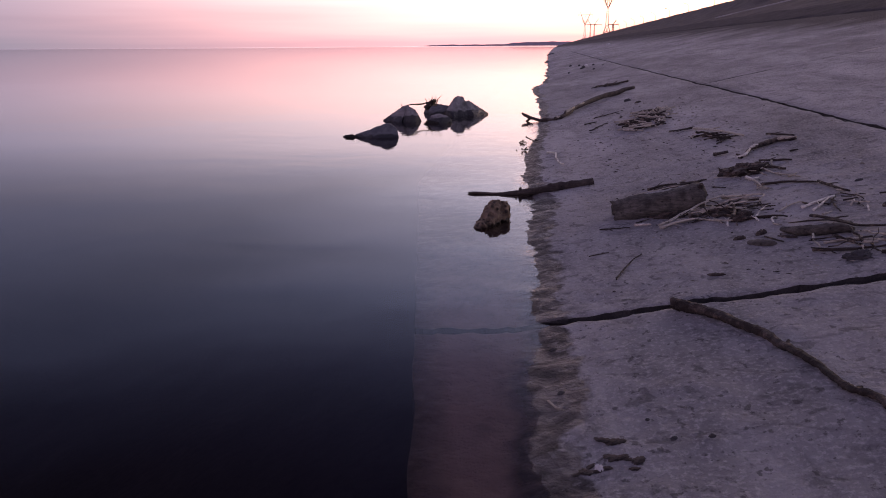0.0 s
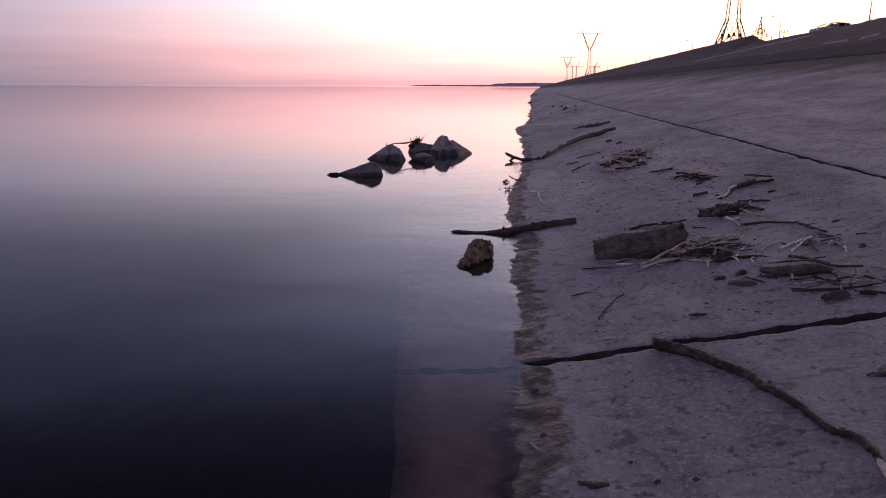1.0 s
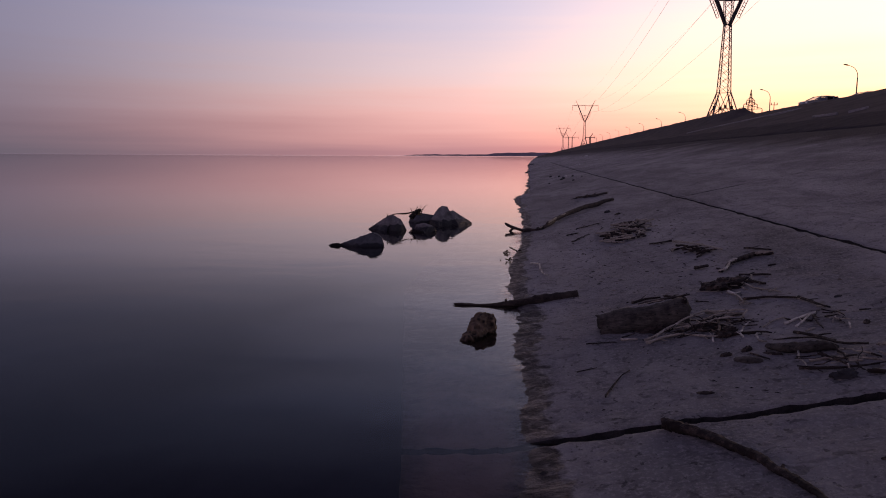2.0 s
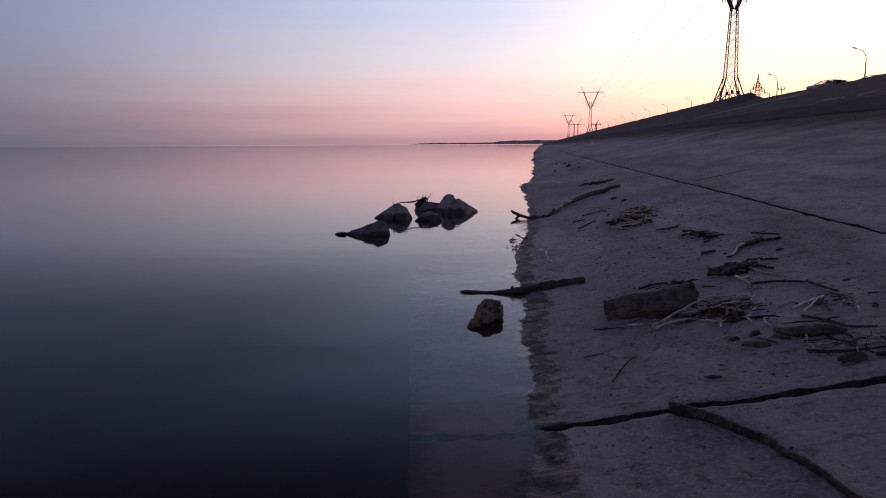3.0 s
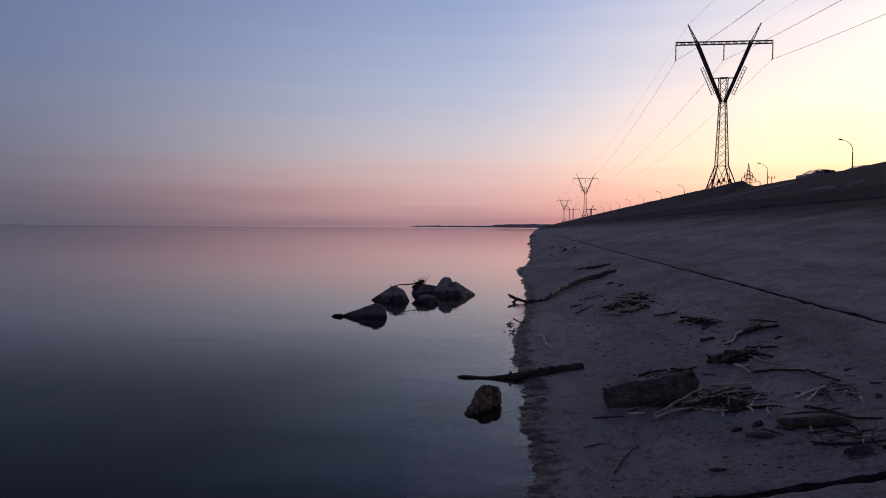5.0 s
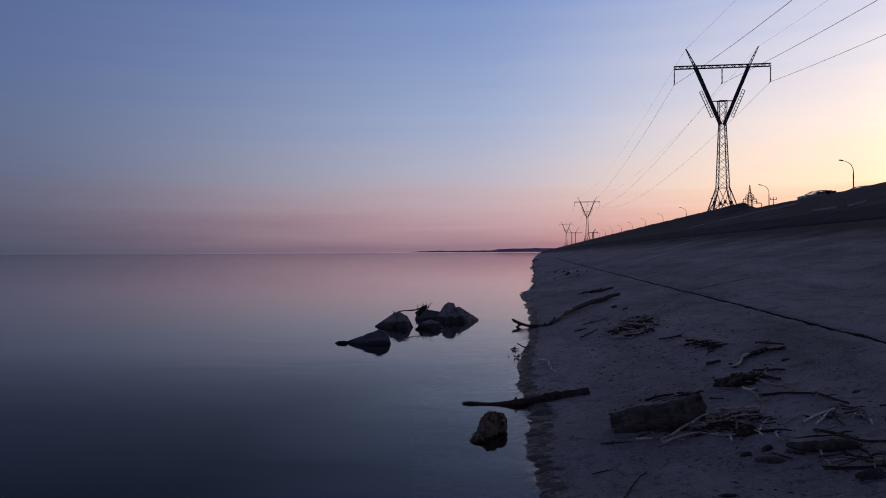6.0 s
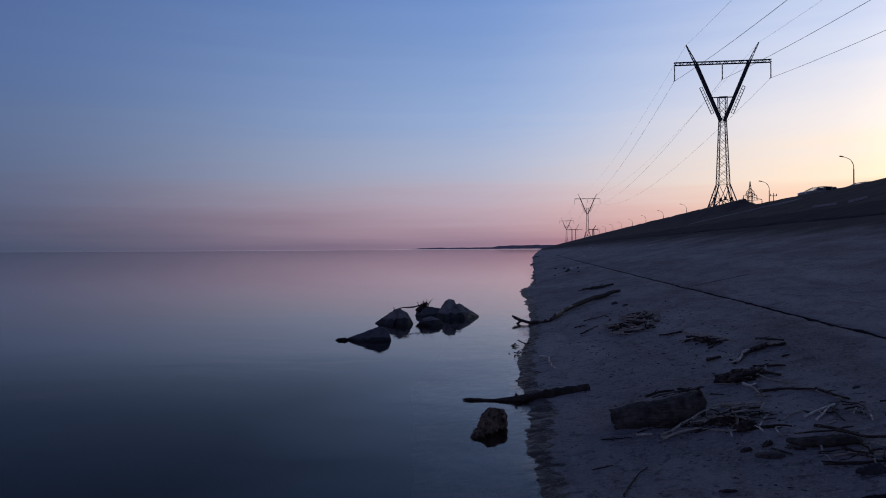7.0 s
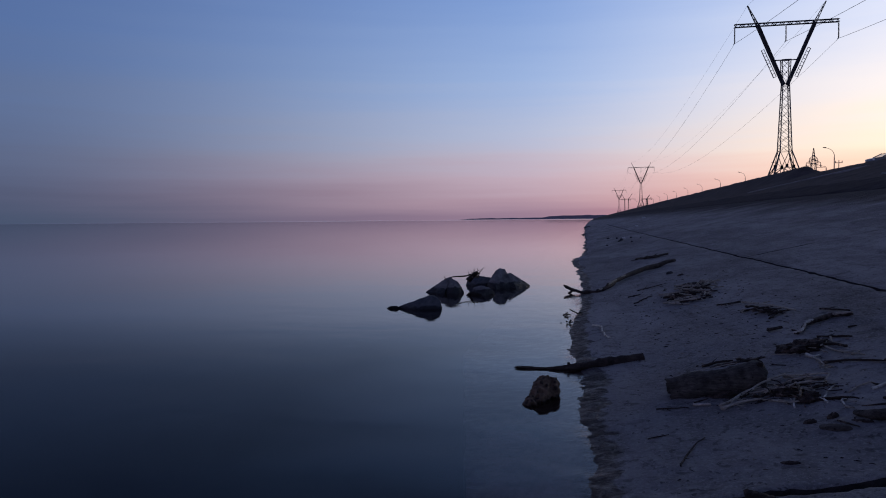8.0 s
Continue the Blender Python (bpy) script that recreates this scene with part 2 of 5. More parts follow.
    # Darker towards the slab's sunken edge, so that the edge shows softly.
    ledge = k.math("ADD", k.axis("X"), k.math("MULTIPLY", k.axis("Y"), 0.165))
    slime_faded = k.mix(k.range(k.math("ADD", ledge, k.range(blotch, 0.3, 0.7, -0.04, 0.04)), 0.02, 0.22, 0.85, 0.0), slime_faded, (0.03, 0.026, 0.025))
    col = k.mix(under, col, slime_faded)
    h = k.math("ADD", k.math("MULTIPLY", grain, 0.5), k.math("SUBTRACT", k.math("ADD", k.math("MULTIPLY", k.noise(9, 6, 0.62), 1.3), k.math("MULTIPLY", k.noise(21, 3, 0.55), 0.6)), k.range(dents, 0.585, 0.64, 0.0, 0.12)))
    return k.surface(col, k.math("SUBTRACT", 0.9, k.math("MULTIPLY", wet, k.range(lapped, 0.45, 0.62, 0.15, 0.45))), 0.0, k.bump(h, 1.0, 0.075), k.range(wet, 0.0, 1.0, 0.04, 0.2))


def make_soil(name, a, b, scale=0.5, bump=0.6):
    k = Kit(name)
    n1, n2 = k.noise(scale, 6, 0.65), k.noise(scale * 14, 4, 0.7)
    col = k.mix(k.range(n1, 0.35, 0.68), a, b)
    col = k.mix(k.range(n2, 0.4, 0.75, 0, 0.6), col, tuple(v * 0.5 for v in a))
    return k.surface(col, 0.95, 0.0, k.bump(n2, bump, 0.08), 0.02)


def make_wood(name, a, b, dark, grain=60.0, rough=0.8, patch=(0.48, 0.60, 0.8)):
    """Weathered wood: fibres along the piece, dark patches, worm holes."""
    k = Kit(name)
    rnd = k.chance()
    fibre = k.noise(1.0, 5, 0.6, k.mapped((grain * 0.12, grain, grain)), 0.4)
    broad = k.noise(11.0, 5, 0.65)
    col = k.mix(k.range(fibre, 0.35, 0.68), a, b)
    # On sticks and branches the patches stand in for lit tops and shaded undersides.
    col = k.mix(k.range(broad, patch[0], patch[1], 0.0, patch[2]), col, dark)
    col = k.mix(k.math("MULTIPLY", rnd, 0.25), col, dark)
    holes = k.range(k.cells(grain * 0.28), 0.16, 0.05, 0.0, 0.85)
    col = k.mix(holes, col, tuple(v * 0.4 for v in dark))
    return k.surface(col, rough, 0.0, k.bump(k.math("SUBTRACT", k.math("ADD", fibre, broad), holes), 1.0, 0.014), 0.25)


def make_rock(name, a, b, wet_line=0.03, scale=6.0, pits=0.0):
    k = Kit(name)
    n1, n2 = k.noise(scale, 6, 0.65), k.noise(scale * 7, 4, 0.7)
    col = k.mix(k.range(n1, 0.35, 0.68), a, b)
    col = k.mix(k.range(n2, 0.5, 0.8, 0, 0.6), col, tuple(v * 0.45 for v in a))
    level = k.math("ADD", k.axis("Z"), k.range(n1, 0.2, 0.8, 0.03 + 0.8 * wet_line, -0.03 - 0.8 * wet_line))
    if pits:
        # Shade inside the pits painted as dark spots, apart from the modelled hollows.
        col = k.mix(k.range(k.math("ADD", k.cells(pits), k.range(n1, 0.3, 0.7, -0.12, 0.12)), 0.36, 0.2, 0.0, 0.85), col, tuple(v * 0.16 for v in a))
    wet = k.range(level, wet_line + 0.03, wet_line, 0.0, 1.0)
    col = k.mix(wet, col, tuple(v * 0.22 for v in a))
    return k.surface(col, k.range(wet, 0, 1, 0.85, 0.35), 0.0, k.bump(k.math("ADD", n1, n2), 0.7, 0.02), 0.35)


def make_plain(name, colour, rough=0.6, metal=0.0, scale=8.0, spread=0.35):
    k = Kit(name)
    n = k.noise(scale, 4, 0.6)
    col = k.mix(k.range(n, 0.3, 0.7), tuple(v * (1 - spread) for v in colour), colour)
    return k.surface(col, rough, metal, k.bump(n, 0.15, 0.005), 0.4)


def make_water():
    """Calm lake water: mirror by Fresnel over a dark, murky, slightly see-through body, its reflection strengthened or
    weakened by place.
    """
    k = Kit("lake_water")
    swell = k.noise(1.0, 3, 0.5, k.mapped((0.5, 0.9, 1)), 0.3)
    ripple = k.noise(1.0, 3, 0.55, k.mapped((2.2, 4.6, 1)), 0.5)
    lap = k.noise(1.0, 3, 0.55, k.mapped((4.5, 17.0, 1)), 1.6)
    shore = k.range(k.math("ADD", k.axis("X"), k.range(swell, 0.3, 0.7, -0.15, 0.15)), -0.32, 0.2, 0.0, 1.0)
    h = k.math("ADD", k.math("MULTIPLY", swell, 0.9), k.math("MULTIPLY", ripple, 0.12))
    lively = k.math("MULTIPLY", k.range(k.axis("Y"), 4.3, 8.0, 0.35, 1.5), k.range(k.axis("Y"), 11.0, 20.0, 1.0, 0.12))
    h = k.math("ADD", h, k.math("MULTIPLY", k.math("MULTIPLY", lap, k.math("POWER", shore, 2.8)), lively))
    gust = k.noise(1.0, 3, 0.5, k.mapped((0.004, 0.0012, 1)))
    ruffled = k.math("MULTIPLY", k.range(k.axis("Y"), 700, 1900), k.range(gust, 0.4, 0.55))
    nrm = k.bump(h, 0.35, 0.02)
    fres = k.t.nodes.new("ShaderNodeFresnel")
    fres.inputs["IOR"].default_value = 1.185
    k.link(nrm, fres.inputs["Normal"])
    mirror = k.t.nodes.new("ShaderNodeBsdfGlossy")
    k.link(k.range(ruffled, 0, 1, 0.04, 0.13), mirror.inputs["Roughness"])
    mirror.inputs["Color"].default_value = (0.965, 0.965, 0.992, 1)
    k.link(nrm, mirror.inputs["Normal"])
    clear = k.t.nodes.new("ShaderNodeBsdfTransparent")
    clear.inputs["Color"].default_value = (0.86, 0.745, 0.70, 1)
    both = k.t.nodes.new("ShaderNodeMixShader")
    # Reflection painted by place: weak left offshore, strong by the shore and farther out.
    mirror_by_place = k.range(k.math("ADD", k.axis("X"), k.range(swell, 0.3, 0.7, -0.5, 0.5)), -2.6, -0.2, 0.76, 1.36)
    far_out = k.range(k.axis("Y"), 6.5, 11.0)
    mirror_by_place = k.math("ADD", k.math("MULTIPLY", mirror_by_place, k.math("SUBTRACT", 1.0, far_out)), k.math("MULTIPLY", far_out, 1.2))
    gloss = k.math("MINIMUM", k.math("MULTIPLY", k.math("POWER", fres.outputs[0], 1.1), mirror_by_place), 0.84)
    k.link(gloss, both.inputs[0])
    k.link(clear.outputs[0], both.inputs[1])
    k.link(mirror.outputs[0], both.inputs[2])
    k.link(both.outputs[0], k.out.inputs["Surface"])
    return k.mat


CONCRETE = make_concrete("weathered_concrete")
PALE_CONCRETE = make_concrete("pale_concrete", (0.48, 0.47, 0.46), (0.30, 0.29, 0.285), False)
STONE_BAND = make_soil("dark_rubble", (0.056, 0.052, 0.054), (0.10, 0.092, 0.094), 1.2, 0.9)
EARTH = make_soil("dry_bank_earth", (0.085, 0.075, 0.07), (0.145, 0.13, 0.12), 0.4, 0.8)
# Near-black bed: light lost in deep water is painted into its colour.
DEPTH_DARK_SILT = make_soil("depth_dark_silt", (0.0105, 0.0095, 0.010), (0.0155, 0.0142, 0.0148), 0.8, 0.2)
JOINT_DIRT = make_soil("damp_joint_dirt", (0.035, 0.033, 0.033), (0.075, 0.07, 0.07), 6.0, 0.5)
ASPHALT = make_soil("asphalt", (0.045, 0.045, 0.048), (0.06, 0.06, 0.062), 2.0, 0.3)
DRIFT_PALE = make_wood("bleached_driftwood", (0.30, 0.27, 0.215), (0.57, 0.53, 0.43), (0.06, 0.048, 0.038), 60.0, 0.8, (0.56, 0.66, 0.75))
DRIFT_DARK = make_wood("patchy_dark_driftwood", (0.13, 0.10, 0.078), (0.27, 0.22, 0.17), (0.022, 0.016, 0.013), 60.0, 0.8, (0.37, 0.47, 0.95))
BLEACHED = make_wood("bone_white_driftwood", (0.64, 0.63, 0.53), (0.86, 0.85, 0.75), (0.30, 0.25, 0.2))
LOG_GREY = make_wood("grey_log_wood", (0.055, 0.049, 0.041), (0.14, 0.127, 0.107), (0.016, 0.013, 0.01), 70.0, 0.85, (0.42, 0.68, 0.75))
WET_LOG = make_wood("dark_wet_log", (0.05, 0.037, 0.03), (0.095, 0.073, 0.06), (0.02, 0.015, 0.012), 50.0, 0.75, (0.42, 0.6, 0.9))
BARK = make_wood("branch_bark", (0.045, 0.032, 0.025), (0.17, 0.13, 0.105), (0.016, 0.012, 0.01), 45.0, 0.8, (0.40, 0.54, 0.9))
ROCK = make_rock("lake_rock", (0.11, 0.107, 0.10), (0.33, 0.318, 0.295), 0.11, 5.0)
ROCK_DARK = make_rock("dark_lake_rock", (0.07, 0.075, 0.08), (0.14, 0.145, 0.15))
BROWN_STONE = make_rock("pitted_brown_stone", (0.075, 0.05, 0.034), (0.26, 0.18, 0.115), 0.02, 14.0, 15.0)
STONE_DRY = make_rock("dry_dark_stone", (0.028, 0.028, 0.030), (0.065, 0.064, 0.064), -0.2, 9.0)
WHITE_PEBBLE = make_rock("white_pebble", (0.55, 0.54, 0.53), (0.72, 0.71, 0.69), -0.2, 20.0)
GRAVEL = make_rock("gravel", (0.10, 0.098, 0.096), (0.30, 0.29, 0.28), -0.2, 30.0)
DRY_GRASS = make_plain("dry_grass", (0.26, 0.19, 0.10), 0.9)
STEEL = make_plain("galvanised_steel", (0.16, 0.155, 0.15), 0.6, 0.6, 1.0)
STEEL_DARK = make_plain("dark_steel", (0.06, 0.06, 0.065), 0.6, 0.4, 1.0)
CABLE = make_plain("aluminium_cable", (0.10, 0.10, 0.11), 0.85)
GLASS_INSULATOR = make_plain("insulator_glass", (0.08, 0.10, 0.10), 0.3)
LAMP_GREY = make_plain("lamp_post_grey", (0.22, 0.22, 0.22), 0.6, 0.3)
CAR_WHITE = make_plain("pale_car_paint", (0.55, 0.55, 0.56), 0.3, 0.0, 3.0, 0.08)
CAR_SILVER = make_plain("silver_car_paint", (0.24, 0.242, 0.25), 0.3, 0.4, 3.0, 0.08)
DARK_GLASS = make_plain("tinted_glass", (0.015, 0.015, 0.018), 0.08)
RUBBER = make_plain("rubber", (0.02, 0.02, 0.02), 0.85)
# Distance haze painted in: paler and mauver than the woods themselves.
HAZY_LAND = make_soil("hazy_wooded_land", (0.28, 0.23, 0.26), (0.36, 0.30, 0.33), 0.02, 0.2)
PLASTIC_WHITE = make_plain("white_plastic", (0.75, 0.75, 0.74), 0.5)


def make_crumb():
    k = Kit("wood_crumb")
    pick = k.island()
    col = k.mix(k.range(pick, 0.55, 0.95), (0.035, 0.028, 0.024), (0.32, 0.28, 0.23))
    return k.surface(col, 0.9, 0.0, k.bump(k.noise(120), 0.5, 0.003), 0.1)


CRUMB = make_crumb()
WATER = make_water()


def make_glass():
    k = Kit("car_glass")
    g = k.t.nodes.new("ShaderNodeBsdfGlossy")
    g.inputs["Roughness"].default_value = 0.03
    c = k.t.nodes.new("ShaderNodeBsdfTransparent")
    c.inputs["Color"].default_value = (0.75, 0.78, 0.78, 1)
    f = k.t.nodes.new("ShaderNodeFresnel")
    f.inputs["IOR"].default_value = 1.45
    m = k.t.nodes.new("ShaderNodeMixShader")
    k.link(f.outputs[0], m.inputs[0])
    k.link(c.outputs[0], m.inputs[1])
    k.link(g.outputs[0], m.inputs[2])
    k.link(m.outputs[0], k.out.inputs["Surface"])
    return k.mat


GLASS = make_glass()


# ---- building helpers ----
def mesh_from(name, bm, material, smooth=False):
    me = bpy.data.meshes.new(name)
    bm.normal_update()
    bm.to_mesh(me)
    bm.free()
    me.materials.append(material)
    if smooth:
        me.polygons.foreach_set("use_smooth", [len(f.vertices) <= 4 for f in me.polygons])
    return me


def part(name, bm, material, parent, label="", smooth=False):
    """Links a bmesh as one mesh object under a thing or under a part."""
    ob = new(name, mesh_from(name, bm, material, smooth))
    ob.parent = parent
    return tagged(ob, label)


def solid(name, bm, material, m=None, label="", category="", group="", kind="", smooth=False):
    """A top-level thing of one mesh."""
    ob = new(name, mesh_from(name, bm, material, smooth))
    if m is not None:
        ob.matrix_basis = m
    return tagged(ob, label, category, group, kind)


def base(name, m, label="", category="", group="", kind=""):
    """A top-level Empty at a thing's base."""
    ob = new(name)
    ob.empty_display_size = 0.1
    ob.matrix_basis = m
    return tagged(ob, label, category, group, kind)


def add_bar(bm, a, b, w, h=None):
    """A rectangular bar from a to b."""
    a, b = Vector(a), Vector(b)
    d = b - a
    side = d.cross(Vector((0, 0, 1)))
    side = side.normalized() if side.length > 1e-5 else Vector((1, 0, 0))
    up = side.cross(d).normalized()
    h = h or w
    vs = [bm.verts.new(p + side * (sx * w / 2) + up * (sy * h / 2)) for p in (a, b) for sx, sy in ((-1, -1), (1, -1), (1, 1), (-1, 1))]
    for i in range(4):
        j = (i + 1) % 4
        bm.faces.new((vs[i], vs[j], vs[4 + j], vs[4 + i]))
    bm.faces.new(vs[3::-1])
    bm.faces.new(vs[4:])


def add_tube(bm, pts, radii, sides=8, rough=0.0, seed=0.0, flat=1.0):
    """A closed tube along pts, uneven by rough (share of the radius)."""
    pts = [Vector(p) for p in pts]
    rings = []
    last = None
    for i, p in enumerate(pts):
        d = (pts[min(i + 1, len(pts) - 1)] - pts[max(i - 1, 0)]).normalized()
        ref = last if last is not None else (Vector((0, 0, 1)) if abs(d.z) < 0.9 else Vector((1, 0, 0)))
        side = d.cross(ref).normalized()
        up = side.cross(d).normalized()
        last = up
        ring = []
        for s in range(sides):
            a = 2 * math.pi * s / sides
            r = radii[i] * (1 + rough * noise.noise(Vector((i * 0.6 + seed, s * 1.3, seed * 1.7))))
            ring.append(bm.verts.new(p + side * (math.cos(a) * r) + up * (math.sin(a) * r * flat)))
        rings.append(ring)
    for a, b in zip(rings, rings[1:]):
        for s in range(sides):
            bm.faces.new((a[s], a[(s + 1) % sides], b[(s + 1) % sides], b[s]))
    bm.faces.new(rings[0][::-1])
    bm.faces.new(rings[-1])


def resample(pts, radii, n):
    """Smooth curve of n points through pts, with the radii carried along."""
    pts = [Vector(p) for p in pts]
    if len(pts) == 2:
        pts = [pts[0], pts[0].lerp(pts[1], 0.5), pts[1]]
        radii = [radii[0], (radii[0] + radii[-1]) / 2, radii[-1]]
    m = len(pts) - 1
    out, rad = [], []
    for i in range(n):
        u = i / (n - 1) * m
        k = min(int(u), m - 1)
        f = u - k
        p0, p1, p2, p3 = pts[max(k - 1, 0)], pts[k], pts[k + 1], pts[min(k + 2, m)]
        out.append(0.5 * ((2 * p1) + (p2 - p0) * f + (2 * p0 - 5 * p1 + 4 * p2 - p3) * f * f + (3 * p1 - p0 - 3 * p2 + p3) * f ** 3))
        rad.append(radii[k] * (1 - f) + radii[k + 1] * f)
    return out, rad


# ---- the dam: one slope out of the lake ----
SLOPE, EDGE = 0.215, 0.19
JOINT_X, JOINT_Y, SLAB = 3.74, 3.75, 12.9
TOE, BANK, CREST = 13.6, 17.2, 28.4
CREST_Z, ROAD_Z = 7.15, 6.75
# how far the waterline strays from the straight edge, along the dam
SHORE = [(1.5, 0.0), (3.0, -0.07), (3.6, -0.02), (4.2, -0.04), (5.8, -0.10), (7.9, -0.15), (8.8, -0.25), (10.2, -0.28), (11.5, -0.21), (13.6, -0.07),
         (17.8, -0.08), (23, -0.2), (28.6, -0.42), (31.8, 0.12), (38, 0.2), (55, 0.7), (80, 0.6), (140, 0.0)]


def shore_shift(y):
    for (a, u), (b, v) in zip(SHORE, SHORE[1:]):
        if a <= y <= b:
            f = (y - a) / (b - a)
            return u + (v - u) * f * f * (3 - 2 * f)
    return 0.0


def bend(y):
    """The dam swings slowly to the right with distance."""
    return 0.0225 * max(0.0, y - 40) ** 2 / (y + 60) if y > 40 else 0.0


def profile(u):
    """Height above the lake at u metres up from the water's edge."""
    if u < -0.16:
        return -0.16 * SLOPE + 0.3 * SLOPE * (u + 0.16)
    if u < TOE:
        return SLOPE * u
    if u < CREST:
        return SLOPE * TOE + (u - TOE) / (CREST - TOE) * (CREST_Z - SLOPE * TOE)
    if u < CREST + 0.6:
        return CREST_Z
    if u < CREST + 24:
        return ROAD_Z
    return max(ROAD_Z - (u - CREST - 24) * 0.4, 0.4)


def crest_rise(u, y):
    """Beyond a steep end face the crest carries a raised bank."""
    f = min(max((y - 95.2) / 2.2, 0), 1)
    return 1.05 * f * min(max((u - 24.6) / 3.6, 0), 1) * (1 - min(max((u - CREST - 1.2) / 1.5, 0), 1))


def slope_z(x, y):
    u = x - EDGE - bend(y)
    z = profile(u)
    z += crest_rise(u, y)
    z -= SLOPE * shore_shift(y) * math.exp(-(u / 0.45) ** 2)
    return z


def slab_relief(x, y):
    """Worn, scoured concrete; rough where the lake laps at it."""
    u = x - EDGE - bend(y)
    v = Vector((x, y, 0.0))
    z = 0.016 * noise.noise(v * 0.9)
    close = min(max((11 - y) / 4, 0), 1) * min(max((4.4 - x) / 0.5, 0), 1)
    if close > 0:
        z += close * (0.014 * noise.noise(v * 3.1) + 0.010 * noise.noise(Vector((x * 7, y * 11, 2))))
    lap = math.exp(-((u - 0.02) / 0.16) ** 2)
    lap *= 0.35 + 0.65 * min(max((y - 4.3) / 1.5, 0), 1)
    z += lap * (0.013 * noise.noise(Vector((x * 4, y * 5, 3))) + 0.012 * noise.noise(Vector((x * 5, y * 16, 5))) + 0.007 * noise.noise(Vector((x * 12, y * 34, 8))))
    far = min(max((y - 12) / 20, 0), 1)
    z += far * math.exp(-(u / 0.6) ** 2) * (0.09 * noise.noise(Vector((x * 0.5, y * 0.33, 9))) + 0.05 * noise.noise(Vector((x * 2, y * 1.5, 4))))
    return z


def ground_at(x, y):
    return slope_z(x, y) + slab_relief(x, y)


def steps_between(a, b, first, grow=1.0, most=9.0):
    """Stations from a to b whose spacing starts at first and grows."""
    out, p, s = [a], a, first
    while p + s < b - s * 0.3:
        p += s
        out.append(p)
        s = min(s * grow, most)
    out.append(b)
    return out


def sheet_object(name, verts, faces, material, smooth=True):
    me = bpy.data.meshes.new(name)
    me.from_pydata(verts, [], faces)
    me.materials.append(material)
    if smooth:
        me.polygons.foreach_set("use_smooth", [True] * len(me.polygons))
    return new(name, me)


SLAB_ROWS = 8
SLAB_END = JOINT_Y + SLAB_ROWS * SLAB


def ground_height(x, y):
    u = x - EDGE - bend(y)
    z = slope_z(x, y)
    if u < 0:
        z = max(-0.30 + 0.5 * u, -4.0) if y < SLAB_END else max(z, -4.0)
    elif u < TOE and y < SLAB_END:
        z -= 0.30
    if u > CREST - 3:
        z += 0.10 * noise.noise(Vector((x * 0.3, y * 0.3, 1))) + 0.05 * noise.noise(Vector((x, y, 2)))
    elif u > TOE:
        z += 0.12 * noise.noise(Vector((x * 0.35, y * 0.25, 7)))
    return z


gx = ([-4500, -2000, -800, -300, -100, -40, -15, -8, -4, -2, -1, -0.4] + [EDGE + 0.01, 1.0, 3.7, 8.0, EDGE + TOE - 0.02, EDGE + TOE + 0.02]
      + steps_between(14.4, 40, 0.6) + [44, 50, 52.3, 54, 60, 70, 90, 200, 600, 2000, 4500])
gy = [-400, -100, -30, -9] + steps_between(-4, 94, 1.3) + steps_between(94.7, 99, 0.5) + steps_between(100, 130, 1.3) + steps_between(132, 400, 4, 1.03) + steps_between(420, 4800, 30, 1.3, 600)
verts = [(x + (bend(y) if -0.5 < x < 70 else 0.0), y, 0.0) for y in gy for x in gx]
verts = [(x, y, ground_height(x, y)) for x, y, _ in verts]
n = len(gx)
faces = [(j * n + i, j * n + i + 1, (j + 1) * n + i + 1, (j + 1) * n + i) for j in range(len(gy) - 1) for i in range(n - 1)]
ground = sheet_object("ground", verts, faces, EARTH)
ground.data.materials.append(DEPTH_DARK_SILT)
ground.data.materials.append(STONE_BAND)
ground.data.materials.append(ASPHALT)
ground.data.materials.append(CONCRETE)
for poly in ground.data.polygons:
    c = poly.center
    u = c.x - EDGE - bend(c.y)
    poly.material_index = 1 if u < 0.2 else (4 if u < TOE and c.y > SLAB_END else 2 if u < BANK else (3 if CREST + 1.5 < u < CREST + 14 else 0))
tagged(ground, "dry earth embankment rising from the dark lake bed", "ground", kind="structure")

water = sheet_object("water", [(-4500, -400, 0), (6, -400, 0), (6, 120, 0), (30, 400, 0), (150, 4800, 0), (-4500, 4800, 0)], [(0, 1, 2, 3, 4, 5)], WATER, False)
tagged(water, "calm lake water mirroring the evening sky", "water", kind="structure")


# far shore, low wooded land on the horizon
def far_ridge():
    bm = bmesh.new()
    top = []
    for i in range(120):
        f = i / 119
        x = -690 + f * 1700
        h = 3.0 + 6 * min(f / 0.18, 1) + (12 if f > 0.34 else 12 * max(0, (f - 0.28) / 0.06)) + 3.5 * noise.noise(Vector((f * 40, 2, 0))) + 5 * noise.noise(Vector((f * 7, 5, 0)))
        h *= min(1.0, f * 14 + 0.25)
        top.append((x, h))
    for y0, y1 in ((4000, 4250),):
        rows_v = [[bm.verts.new((x, y0, -1)) for x, h in top], [bm.verts.new((x, y0 + 40, h)) for x, h in top], [bm.verts.new((x, y1, h * 0.8)) for x, h in top],
                  [bm.verts.new((x, y1 + 50, -1)) for x, h in top]]
        for a, b in zip(rows_v, rows_v[1:]):
            for i in range(len(a) - 1):
                bm.faces.new((a[i], a[i + 1], b[i + 1], b[i]))
    return solid("backdrop", bm, HAZY_LAND, None, "low wooded land along the far lake shore", "far shore", kind="structure", smooth=True)


far_ridge()


